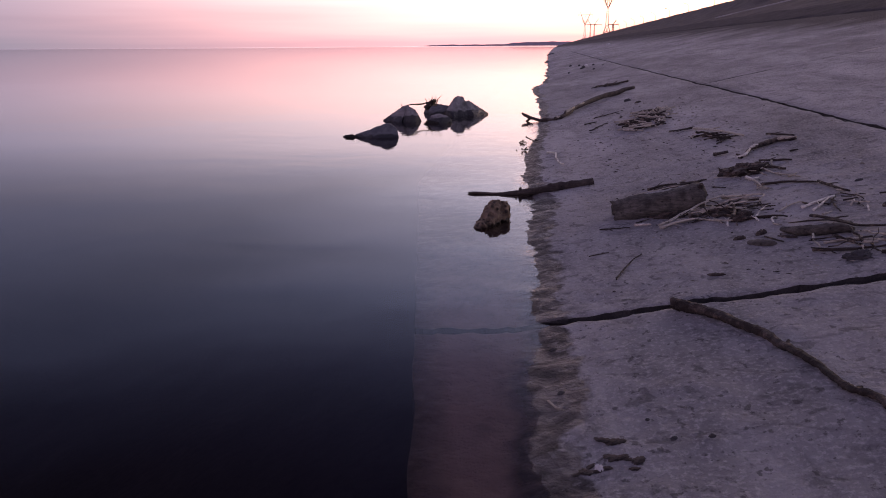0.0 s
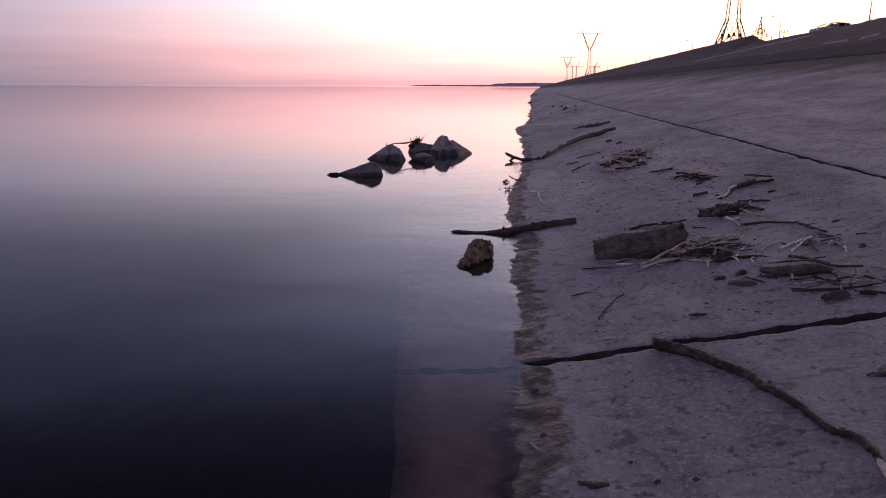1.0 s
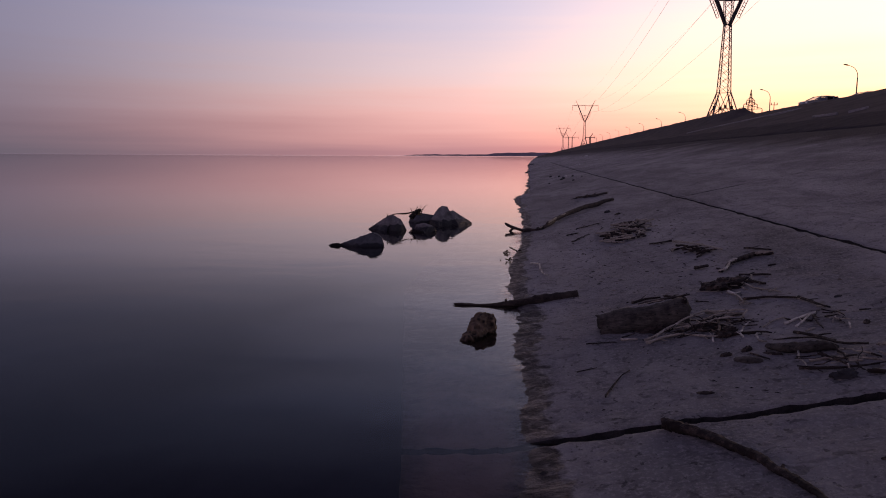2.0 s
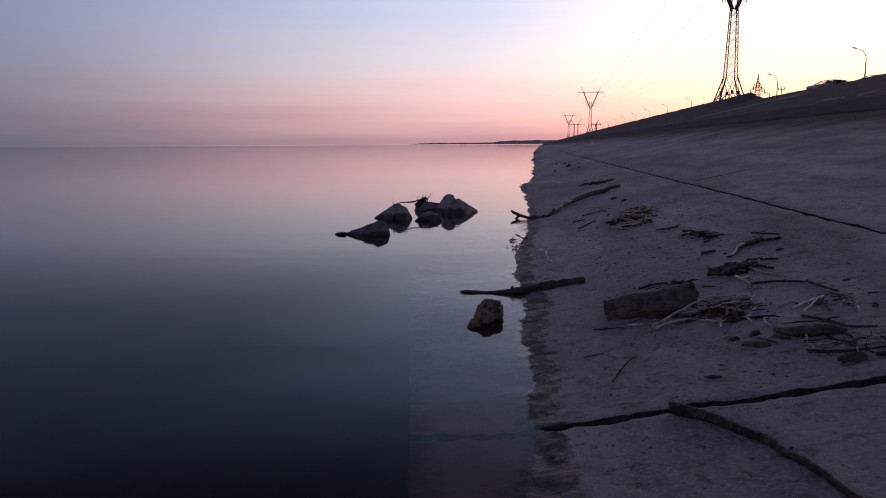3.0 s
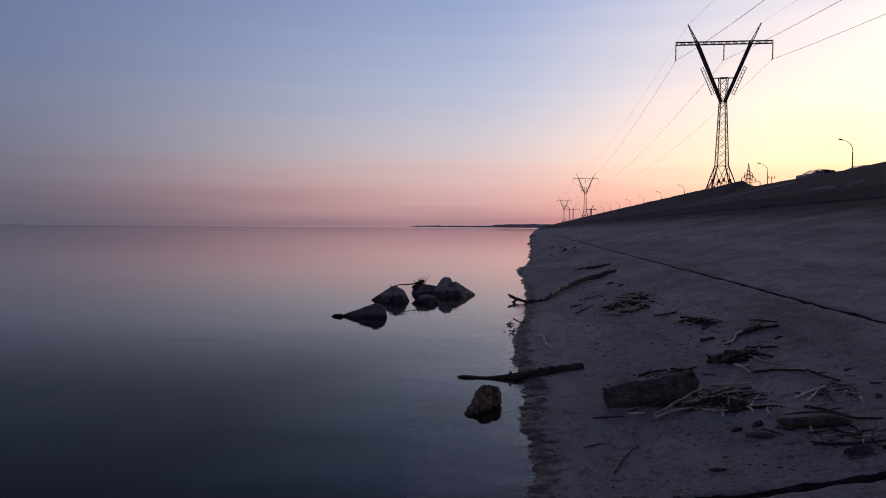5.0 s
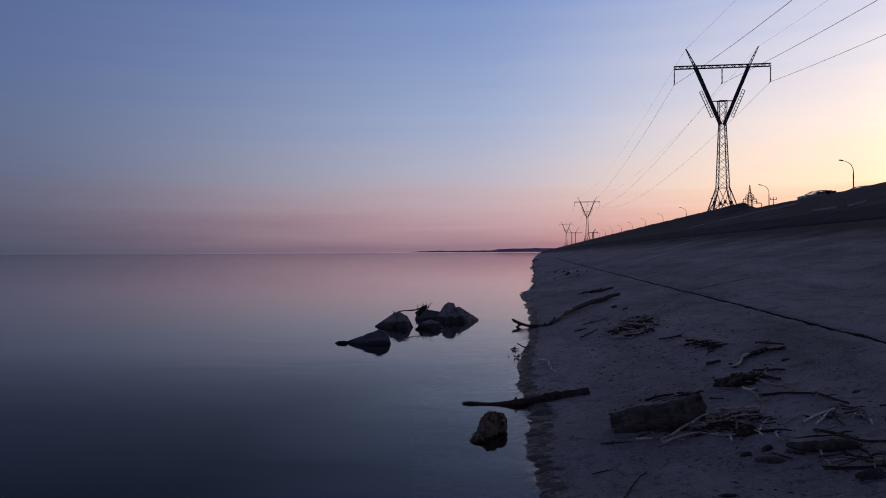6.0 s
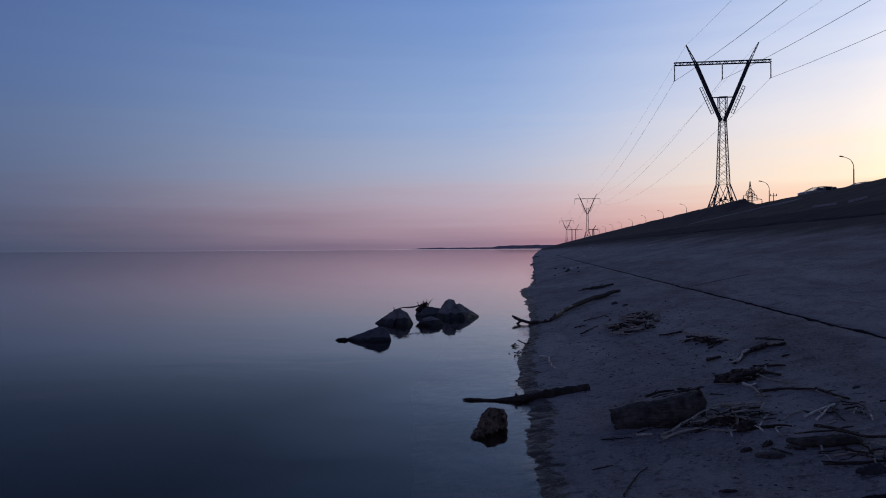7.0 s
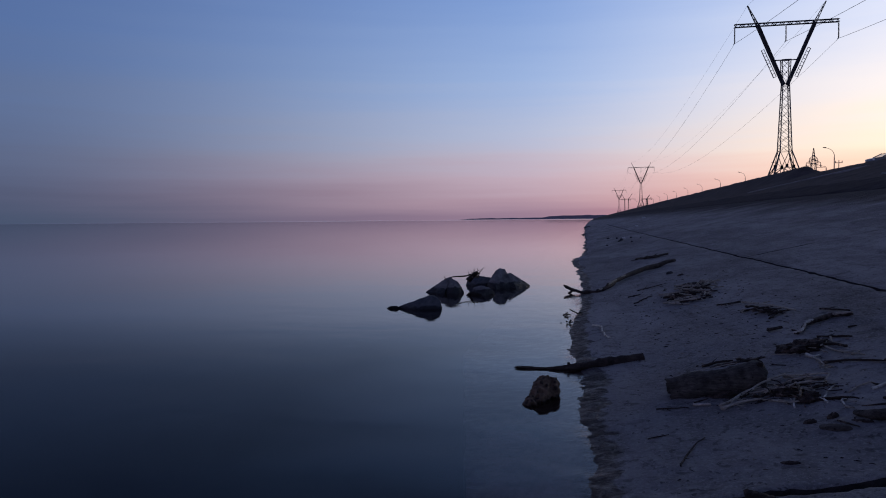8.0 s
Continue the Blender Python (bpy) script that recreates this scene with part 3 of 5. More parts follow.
# ---- things in and along the water ----
def broken_rock(x, y, lumps, seed, material, label, rough=0.03, turn=0):
    """An angular rock: one or two hulls of a few corners, then split finely and chipped."""
    bm = bmesh.new()
    for k, corners in enumerate(lumps):
        one = bmesh.new()
        vs = [one.verts.new(c) for c in corners]
        bmesh.ops.convex_hull(one, input=vs)
        bmesh.ops.delete(one, geom=[v for v in one.verts if not v.link_faces], context="VERTS")
        bmesh.ops.triangulate(one, faces=one.faces[:])
        bmesh.ops.subdivide_edges(one, edges=one.edges[:], cuts=5, use_grid_fill=True)
        one.normal_update()
        for v in one.verts:
            q = v.co * 4.0 + Vector((seed * 2.3, k * 5.0, 1))
            chip = max(0.0, noise.noise(q * 0.9 + Vector((3, 1, 7))) - 0.15)
            v.co -= v.normal * rough * (2.2 * chip + 0.35 * noise.noise(q * 2.7) + 0.2 * noise.noise(q * 7))
        me = bpy.data.meshes.new("lump")
        one.to_mesh(me)
        one.free()
        bm.from_mesh(me)
        bpy.data.meshes.remove(me)
    return solid("boulder", bm, material, pose(x, y, 0, 0, 0, turn), label, "rock", "rocks in the shallows")


broken_rock(-2.85, 12.6, [[(-0.46, 0.0, -0.1), (-0.44, -0.03, 0.03), (-0.15, -0.1, 0.10), (0.14, 0.02, 0.25), (0.22, 0.1, 0.24), (0.34, 0.02, 0.16), (0.39, -0.03, 0.02), (0.38, -0.1, -0.1),
                           (0.0, -0.24, -0.12), (0.1, 0.35, -0.1), (-0.2, 0.2, 0.08), (0.3, 0.3, 0.1)]], 1, ROCK_DARK, "low dark wedge-shaped rock half sunk in the lake")
broken_rock(-3.38, 12.52, [[(-0.14, 0, 0.0), (-0.06, -0.05, 0.045), (0.06, -0.04, 0.055), (0.15, 0, 0.01), (0.0, 0.12, 0.03), (0.1, 0.0, -0.1), (-0.1, 0.0, -0.1)]], 2, ROCK_DARK,
            "small dark flat stone just above the water", 0.012)
broken_rock(-2.87, 15.45, [[(-0.54, 0.0, -0.06), (-0.52, 0.02, 0.02), (-0.30, 0.02, 0.17), (-0.04, 0.04, 0.33), (0.05, 0.0, 0.355), (-0.06, -0.27, -0.02), (-0.08, -0.30, -0.1), (-0.36, -0.14, -0.08), (0.0, 0.4, -0.1), (0.1, 0.3, 0.2)],
                           [(-0.02, -0.02, 0.30), (0.05, -0.03, 0.36), (0.24, -0.05, 0.25), (0.36, -0.04, 0.03), (0.40, 0.0, -0.1), (0.2, -0.26, -0.1), (-0.05, -0.24, -0.1), (0.14, -0.2, 0.08), (0.2, 0.3, 0.15), (0.3, 0.3, -0.1), (0.0, 0.3, 0.1)]],
            3, ROCK, "grey pointed angular rock standing in shallow water")
broken_rock(-2.06, 15.2, [[(-0.28, 0.0, -0.06), (-0.25, -0.06, 0.06), (-0.18, 0.0, 0.16), (0.04, 0.0, 0.2), (0.16, -0.02, 0.17), (0.24, 0.0, 0.09), (0.30, 0.05, -0.05), (0.0, -0.2, 0.03),
                           (0.1, -0.22, -0.1), (0.0, 0.25, 0.1), (-0.1, 0.3, -0.1)]], 4, ROCK, "small flat-topped stone in front of a boulder", 0.03)
broken_rock(-1.70, 16.9, [[(-0.52, 0.0, -0.1), (-0.47, -0.05, 0.16), (-0.27, 0.0, 0.40), (-0.16, 0.05, 0.46), (-0.02, 0.02, 0.44), (0.03, -0.05, 0.30), (0.05, -0.25, -0.08), (-0.35, -0.32, -0.05), (0.0, 0.4, 0.1), (-0.3, 0.4, -0.1)],
                          [(-0.36, 0.02, 0.24), (-0.12, 0.06, 0.31), (-0.05, -0.05, 0.1), (0.04, 0.0, 0.335), (0.12, 0.02, 0.35), (0.30, -0.02, 0.22), (0.48, -0.02, 0.10), (0.62, 0.0, 0.03), (0.58, -0.05, -0.06), (0.2, -0.3, -0.08), (0.15, -0.22, 0.10), (0.2, 0.3, 0.1), (0.0, 0.3, -0.1)]],
            5, ROCK, "large grey split boulder in the shallow lake", 0.03, 24)
broken_rock(-2.45, 17.3, [[(-0.34, 0.0, -0.1), (-0.28, 0.0, 0.13), (-0.1, 0.0, 0.26), (0.05, 0.0, 0.24), (0.34, 0.0, 0.19), (0.38, 0.0, -0.08), (0.0, -0.25, 0.05), (0.1, -0.3, -0.1), (0.0, 0.3, 0.1), (0.0, 0.3, -0.1)]], 6, ROCK_DARK,
            "dark rock behind boulders, driftwood caught on it")


def pitted_stone():
    """A honeycombed stone: a broad round back, a lower snout, and eaten-out hollows."""
    rnd = random.Random(17)
    spine = [(-0.205, -0.275, -0.015), (-0.17, -0.225, 0.01), (-0.115, -0.135, 0.025), (-0.03, 0.0, 0.06), (0.03, 0.085, 0.085), (0.075, 0.15, 0.085), (0.105, 0.20, 0.07)]
    pts, rad = resample(spine, [0.02, 0.062, 0.07, 0.115, 0.13, 0.118, 0.035], 84)
    bm = bmesh.new()
    add_tube(bm, pts, rad, 64, 0.0, 2.0)
    bm.normal_update()
    verts = list(bm.verts)
    hollows = [(verts[rnd.randrange(640, len(verts) - 400)].co.copy(), rnd.uniform(0.008, 0.03)) for _ in range(90)]
    hollows += [(v.co.copy(), rnd.uniform(0.03, 0.042)) for v in rnd.sample([v for v in verts if v.co.z > 0.09], 12)]
    for v in verts:
        q = v.co * 11
        push = 0.03 * noise.noise(q * 0.5 + Vector((3, 0, 5))) + 0.03 * abs(noise.noise(q * 0.9 + Vector((1, 4, 2)))) + 0.016 * noise.noise(q * 1.9) + 0.003 * noise.noise(q * 5)
        deep = 0.0
        for c, r in hollows:
            d = (v.co - c).length / r
            if d < 1.4:
                deep = max(deep, r * 0.95 * (1 - min(d, 1.0) ** 3) - r * 0.12 * max(0.0, 1 - abs(d - 1.1) / 0.3))
        v.co -= v.normal * (push - deep)
    return solid("pitted_stone", bm, BROWN_STONE, pose(-0.265, 6.34, -0.025, 0, 0, 4) @ Matrix.Diagonal((0.88, 0.98, 0.95, 1.0)), "brown pitted honeycombed stone lying in shallow water", "stone")


pitted_stone()


def tube_thing(name, pts, radii, material, label, category, sides=10, n=24, rough=0.25, seed=1.0, knots=(), group="", flat=1.0, wander=0.0):
    pts, radii = resample(pts, radii, n)
    for i, p in enumerate(pts):
        if 0 < i < n - 1 and wander:
            p += Vector((noise.noise(Vector((i * 0.35, seed, 1))), noise.noise(Vector((i * 0.35, seed, 4))), 0.35 * noise.noise(Vector((i * 0.35, seed, 8))))) * wander
    o = pts[n // 2].copy()
    bm = bmesh.new()
    add_tube(bm, [p - o for p in pts], radii, sides, rough, seed, flat)
    for k, d, r in knots:
        i = int(k * (n - 1))
        add_tube(bm, [pts[i] - o, pts[i] - o + Vector(d) * 0.6, pts[i] - o + Vector(d)], [r, r * 0.85, r * 0.6], 6, rough, seed + k)
    return solid(name, bm, material, Matrix.Translation(o), label, category, group, smooth=True)


def on(x, y, up=0.0):
    return (x, y, ground_at(x, y) + up)


# log lying half in the water
tube_thing("driftwood_log", [(-0.66, 7.58, 0.01), (-0.58, 7.58, 0.012), (-0.3, 7.58, 0.006), (0.08, 7.6, 0.038), (0.34, 7.64, 0.075), (0.56, 7.66, 0.11), (0.75, 7.68, 0.138)],
           [0.004, 0.016, 0.016, 0.043, 0.062, 0.054, 0.05], WET_LOG, "dark tapered driftwood log reaching into the water", "log", 12, 40, 0.35, 3.0,
           ((0.45, (0.0, 0.01, 0.06), 0.022), (0.62, (0.02, 0.0, 0.065), 0.03)))

# forked branch farther along the edge
fork = tube_thing("forked_branch", [(-0.23, 15.9, 0.12), (-0.02, 15.6, 0.06), (0.22, 15.35, 0.045), (0.52, 15.15, 0.12), (0.76, 15.7, 0.19), (0.97, 16.5, 0.24), (1.75, 17.9, 0.42), (2.5, 18.6, 0.57)],
                  [0.032, 0.034, 0.036, 0.042, 0.044, 0.047, 0.062, 0.044], WET_LOG, "long forked driftwood branch with a peeled pale patch", "branch", 10, 44, 0.35, 8.0,
                  ((0.12, (-0.11, -0.05, -0.075), 0.03), (0.0, (-0.045, 0.0, 0.035), 0.032), (0.5, (0.05, 0.1, 0.09), 0.03)), "", 1.0, 0.07)


def peel_patch(path, thick, owner=fork, material=DRIFT_PALE):
    bm = bmesh.new()
    pts, rad = resample(path, [thick * 0.6, thick, thick * 0.6], 10)
    o = Matrix.Translation(pts[5])
    add_tube(bm, [p - pts[5] + Vector((0, 0, 0.42 * thick)) for p in pts], rad, 8, 0.5, 5.0 + path[0][0])
    ob = part("peeled_wood", bm, material, owner, "pale peeled wood patch", True)
    ob.matrix_parent_inverse = owner.matrix_basis.inverted()
    ob.matrix_basis = o


peel_patch([(0.66, 15.42, 0.19), (0.76, 15.7, 0.222), (0.9, 16.2, 0.25)], 0.034)
peel_patch([(0.44, 15.2, 0.10), (0.50, 15.17, 0.118), (0.56, 15.2, 0.14)], 0.03)
peel_patch([(1.02, 16.62, 0.265), (1.08, 16.74, 0.28), (1.16, 16.88, 0.297)], 0.03)

crook = tube_thing("crooked_branch", [on(2.24, 7.57, 0.018), on(2.31, 7.57, 0.022), on(2.43, 7.83, 0.028), on(2.53, 7.92, 0.032), on(2.65, 8.03, 0.03), on(2.77, 8.12, 0.028), on(2.86, 8.06, 0.025), on(2.95, 8.0, 0.02)],
                   [0.014, 0.02, 0.024, 0.028, 0.032, 0.03, 0.024, 0.018], BARK, "crooked branch with bleached ends and dark bark between", "branch", 9, 34, 0.4, 14.0,
                   ((0.12, (-0.05, 0.05, 0.02), 0.014), (0.5, (0.03, -0.05, 0.03), 0.012)), "", 0.85, 0.03)
peel_patch([on(2.235, 7.57, 0.018), on(2.31, 7.57, 0.024), on(2.42, 7.81, 0.03)], 0.018, crook, BLEACHED)
peel_patch([on(2.42, 7.82, 0.03), on(2.48, 7.88, 0.034), on(2.55, 7.94, 0.034)], 0.02, crook, BLEACHED)
peel_patch([on(2.76, 8.115, 0.03), on(2.86, 8.06, 0.03), on(2.95, 8.0, 0.022)], 0.022, crook, DRIFT_PALE)


# fat weathered log
def fat_log():
    a, b = Vector((0.80, 5.98, 0)), Vector((1.54, 5.9, 0))
    thing = base("weathered_log", Matrix.Translation(on(1.2, 6.0)), "thick grey weathered log lying on the concrete slope", "log")
    inv = thing.matrix_basis.inverted()
    n, sides = 48, 36
    bm = bmesh.new()
    rings = []
    for i in range(n):
        f = i / (n - 1)
        p = a.lerp(b, f)
        r = (0.114 + 0.022 * f + 0.006 * math.sin(f * 7)) * (1 - 0.30 * max(0.0, (f - 0.88) / 0.12) ** 2.5)
        zc = slope_z(p.x, p.y) + 0.049 + 0.022 * min(f, 0.88)
        ring = []
        for s in range(sides):
            t = 2 * math.pi * s / sides
            rr = r * (1 + 0.13 * noise.noise(Vector((f * 4, math.cos(t) * 1.5, math.sin(t) * 1.5))) + 0.08 * noise.noise(Vector((f * 9, math.cos(t) * 5, math.sin(t) * 5))) + 0.05 * noise.noise(Vector((f * 22, math.cos(t) * 11, math.sin(t) * 11))))
            x = p.x
            if i == 0:
                x += 0.022 * noise.noise(Vector((math.cos(t) * 3, math.sin(t) * 3, 1))) - 0.02 * math.sin(t)
            if i == n - 1:
                x += 0.02 * noise.noise(Vector((math.cos(t) * 3, math.sin(t) * 3, 6)))
            ring.append(bm.verts.new(inv @ Vector((x, p.y + math.cos(t) * rr, zc + math.sin(t) * rr))))
        rings.append(ring)
    for u, v in zip(rings, rings[1:]):
        for s in range(sides):
            bm.faces.new((u[s], u[(s + 1) % sides], v[(s + 1) % sides], v[s]))
    for ring, inward in ((rings[0], 0.03), (rings[-1], -0.02)):
        c = sum((v.co for v in ring), Vector()) / sides
        inner = [bm.verts.new(c + (v.co - c) * 0.72 + Vector((inward, 0, 0))) for v in ring]
        for s in range(sides):
            bm.faces.new((ring[s], ring[(s + 1) % sides], inner[(s + 1) % sides], inner[s]))
        bm.faces.new(inner)
    bmesh.ops.recalc_face_normals(bm, faces=bm.faces)
    part("log_body", bm, LOG_GREY, thing, "", True)
    for k, (x0, x1, yy, w, up, mat, word) in enumerate(((0.98, 1.50, 6.03, 0.006, 0.172, DRIFT_PALE, "pale splintered ridge of wood"), (1.15, 1.42, 6.08, 0.022, 0.165, BARK, "dark loose strip of bark"),
                                                        (1.36, 1.58, 6.02, 0.02, 0.178, BARK, "dark loose strip of bark"))):
        bm = bmesh.new()
        pts = []
        for i in range(12):
            x = x0 + (x1 - x0) * i / 11
            pts.append(inv @ Vector((x, yy + 0.018 * noise.noise(Vector((x * 9, k, 0))), slope_z(x, 6) + up + 0.022 * (x - 0.8) / 0.8)))
        add_tube(bm, pts, [w * (0.35 + 0.65 * math.sin(math.pi * (i + 0.6) / 12.2)) for i in range(12)], 7, 0.6, k * 4.0, 0.6)
        part("bark_strip", bm, mat, thing, word)
    bm = bmesh.new()
    add_tube(bm, [inv @ Vector((1.49, 5.86, slope_z(1.49, 5.9) + 0.17)), inv @ Vector((1.50, 5.84, slope_z(1.5, 5.9) + 0.21))], [0.03, 0.018], 8, 0.4, 3.0)
    part("knot", bm, BARK, thing, "dark broken knot")


fat_log()

# long bent branch in front
bent = tube_thing("bent_branch", [on(x, y, up) for x, y, up in ((0.925, 3.685, 0.030), (0.965, 3.65, 0.028), (1.015, 3.60, 0.026), (1.11, 3.47, 0.020), (1.21, 3.28, 0.017), (1.27, 3.19, 0.016),
                                                         (1.30, 3.07, 0.016), (1.33, 2.95, 0.016), (1.37, 2.78, 0.015), (1.39, 2.61, 0.015), (1.405, 2.53, 0.016),
                                                         (1.45, 2.47, 0.017), (1.47, 2.38, 0.016), (1.465, 2.29, 0.016))],
                  [0.034, 0.037, 0.033, 0.027, 0.025, 0.024, 0.022, 0.02, 0.0165, 0.0155, 0.0165, 0.0165, 0.015, 0.013], BARK, "long bent brown branch lying over the slab joint", "branch", 16, 110, 0.4, 12.0,
                  ((0.0, (-0.012, 0.02, 0.03), 0.02), (0.50, (0.022, 0.03, 0.022), 0.012), (0.78, (0.035, 0.012, 0.012), 0.011), (0.93, (0.0, -0.035, 0.012), 0.010)), "", 0.9, 0.012)


def split_end(path, radii):
    """Pale split wood where the bark of the bent branch has peeled off."""
    pts, rad = resample(path, radii, 16)
    bm = bmesh.new()
    add_tube(bm, [p - pts[8] for p in pts], rad, 10, 0.5, 41.0, 0.8)
    ob = part("split_end", bm, DRIFT_PALE, bent, "pale peeled split end", True)
    ob.matrix_parent_inverse = bent.matrix_basis.inverted()
    ob.matrix_basis = Matrix.Translation(pts[8])


split_end([on(1.466, 2.30, 0.018), on(1.455, 2.22, 0.018), on(1.45, 2.12, 0.015), on(1.47, 2.0, 0.012)], [0.011, 0.015, 0.012, 0.004])

# ---- driftwood strewn on the slope ----
stick_count = 0


def stick(kind, radius, *plan, up=0.0):
    """A stick on the slope, through the plan points."""
    global stick_count
    stick_count += 1
    s = stick_count * 1.37
    radius *= 0.78 if kind == "dark" else 0.92
    pts = [on(x, y, radius * (0.8 + 0.8 * abs(math.sin(s))) + up * (0.35 if i == 0 else 1.0)) for i, (x, y) in enumerate(plan)]
    length = sum((Vector(a) - Vector(b)).length for a, b in zip(pts, pts[1:]))
    n = max(7, min(18, int(length / 0.04)))
    thick = radius > 0.0135
    name = "driftwood_piece" if thick else "driftwood_stick"
    label = {("white", True): "bone-white bent piece of driftwood on the slope", ("white", False): "thin bone-white stick lying on the slope", ("pale", True): "bleached grey piece of driftwood lying on concrete", ("pale", False): "thin bleached stick lying on the concrete slope",
             ("dark", True): "dark piece of driftwood on the slope", ("dark", False): "thin dark stick lying on the concrete slope"}[(kind, thick)]
    pts2, rad = resample(pts, [radius] * len(pts), n)
    for i, p in enumerate(pts2):
        w = (0.07 if len(plan) == 2 else 0.03) * length * (i > 0) * (i < n - 1)
        p += Vector((noise.noise(Vector((i * 0.5, s, 1))), noise.noise(Vector((i * 0.5, s, 3))), 0.3 * abs(noise.noise(Vector((i * 0.5, s, 5)))))) * w
    rad = [r * (1.08 - 0.4 * i / (n - 1)) for i, r in enumerate(rad)]
    o = pts2[n // 2].copy()
    bm = bmesh.new()
    add_tube(bm, [p - o for p in pts2], rad, 7, 0.4, s, 0.75 if thick else 1.0)
    if length > 0.2:
        i = n // 3
        d = (pts2[i + 1] - pts2[i]).normalized()
        side = Vector((-d.y, d.x, 0.5)) * (1 if math.sin(s * 3) > 0 else -1)
        q = pts2[i] - o
        add_tube(bm, [q, q + (d + side) * radius * 2.2, q + (d * 1.6 + side * 1.2) * radius * 3.2], [radius * 0.5, radius * 0.4, radius * 0.25], 5, 0.3, s)
    return solid(name, bm, {"pale": DRIFT_PALE, "dark": DRIFT_DARK, "white": BLEACHED}[kind], Matrix.Translation(o), label, "driftwood", "driftwood on the slope", smooth=True)


stick("pale", 0.0125, (1.11, 5.42), (1.33, 5.63), (1.58, 5.87), (1.71, 5.94), up=0.03)
stick("pale", 0.0138, (1.11, 5.39), (1.38, 5.46))
stick("pale", 0.0115, (1.12, 5.345), (1.26, 5.40), (1.41, 5.42), up=0.012)
stick("pale", 0.010, (1.70, 5.96), (1.81, 5.75), (1.95, 5.68), (1.89, 5.54), up=0.05)
stick("pale", 0.0095, (1.60, 5.73), (1.77, 5.71), (1.91, 5.60), up=0.05)
stick("pale", 0.0095, (1.35, 5.66), (1.50, 5.76), (1.65, 5.82), up=0.045)
stick("pale", 0.010, (1.47, 5.59), (1.71, 5.60), (1.87, 5.56), up=0.05)
stick("pale", 0.009, (1.37, 5.62), (1.62, 5.56), (1.73, 5.39), up=0.045)
stick("dark", 0.017, (1.72, 5.75), (1.68, 5.47), (1.61, 5.20), up=0.05)
stick("dark", 0.0105, (1.68, 5.29), (1.91, 5.16), (1.96, 5.09), up=0.01)
stick("white", 0.012, (0.94, 5.58), (1.06, 5.51))
stick("pale", 0.008, (1.71, 5.98), (1.82, 5.84), (1.94, 5.78), (1.94, 5.68), (1.88, 5.63))
stick("pale", 0.010, (1.46, 5.65), (1.68, 5.49))
stick("dark", 0.010, (1.68, 5.49), (1.63, 5.14))
stick("pale", 0.009, (1.42, 5.44), (1.58, 5.27), (1.71, 5.26))
stick("white", 0.008, (1.57, 5.18), (1.61, 5.34), (1.67, 5.42))
stick("pale", 0.010, (1.67, 5.31), (1.84, 5.55), (1.93, 5.65))
stick("dark", 0.010, (1.69, 5.27), (1.92, 5.18))
stick("white", 0.009, (1.77, 5.13), (1.79, 5.25), (1.96, 5.56))
stick("white", 0.009, (1.90, 5.24), (1.84, 5.01))
stick("pale", 0.008, (1.84, 4.99), (1.88, 4.94))
stick("pale", 0.010, (1.37, 5.77), (1.58, 5.70))
stick("dark", 0.009, (1.50, 5.52), (1.70, 5.86), (1.80, 5.89))
stick("dark", 0.010, (1.61, 5.76), (1.74, 5.58))
stick("dark", 0.009, (1.38, 5.42), (1.50, 5.52))
stick("dark", 0.008, (1.16, 5.56), (1.32, 5.69))
stick("dark", 0.007, (0.96, 5.67), (1.08, 5.74))
stick("pale", 0.010, (2.00, 7.14), (2.11, 7.20))
stick("white", 0.010, (2.08, 6.64), (2.09, 6.48), (2.16, 6.53))
stick("pale", 0.010, (2.09, 6.43), (2.09, 6.19))
stick("pale", 0.010, (2.28, 6.83), (2.30, 6.54), (2.35, 6.35), (2.42, 6.23), up=0.01)
stick("pale", 0.008, (2.36, 6.36), (2.40, 6.40), (2.46, 6.46))
stick("pale", 0.009, (2.06, 6.59), (2.09, 6.39), (2.08, 6.17))
stick("dark", 0.012, (2.14, 7.17), (2.31, 7.12), (2.45, 6.72))
stick("dark", 0.008, (0.66, 5.62), (0.90, 5.55))
stick("dark", 0.008, (0.67, 4.31), (0.71, 4.45), (0.79, 4.63), (0.89, 4.77))
stick("dark", 0.016, (1.22, 6.87), (1.36, 6.90), (1.50, 6.87))
stick("pale", 0.008, (2.45, 7.17), (2.40, 6.95))
stick("dark", 0.008, (1.75, 6.49), (1.84, 6.38))
stick("dark", 0.007, (1.94, 7.05), (2.04, 6.80))
stick("white", 0.012, (2.13, 5.31), (2.27, 5.39), (2.43, 5.51))
stick("white", 0.010, (2.17, 5.19), (2.23, 5.25), (2.31, 5.37), (2.41, 5.50))
stick("pale", 0.007, (1.98, 5.33), (2.09, 5.43), (2.18, 5.47))
stick("dark", 0.014, (2.10, 6.24), (2.27, 6.15), (2.47, 5.97))
stick("dark", 0.016, (2.47, 5.97), (2.50, 5.71), (2.54, 5.52))
stick("white", 0.010, (2.47, 6.01), (2.47, 5.93))
stick("pale", 0.009, (2.49, 5.63), (2.56, 5.54))
stick("white", 0.008, (2.50, 5.10), (2.45, 4.96))
stick("dark", 0.008, (2.42, 5.32), (2.51, 5.29))
stick("white", 0.007, (2.42, 5.17), (2.48, 5.28))
stick("dark", 0.008, (2.37, 5.41), (2.32, 5.17), (2.31, 5.06))
stick("dark", 0.008, (2.39, 5.42), (2.32, 5.29))
stick("pale", 0.007, (2.18, 5.04), (2.26, 5.09))
stick("dark", 0.019, (2.09, 5.01), (2.18, 4.83), (2.24, 4.62), (2.36, 4.50))
stick("pale", 0.011, (1.97, 4.42), (2.15, 4.38), (2.33, 4.23))
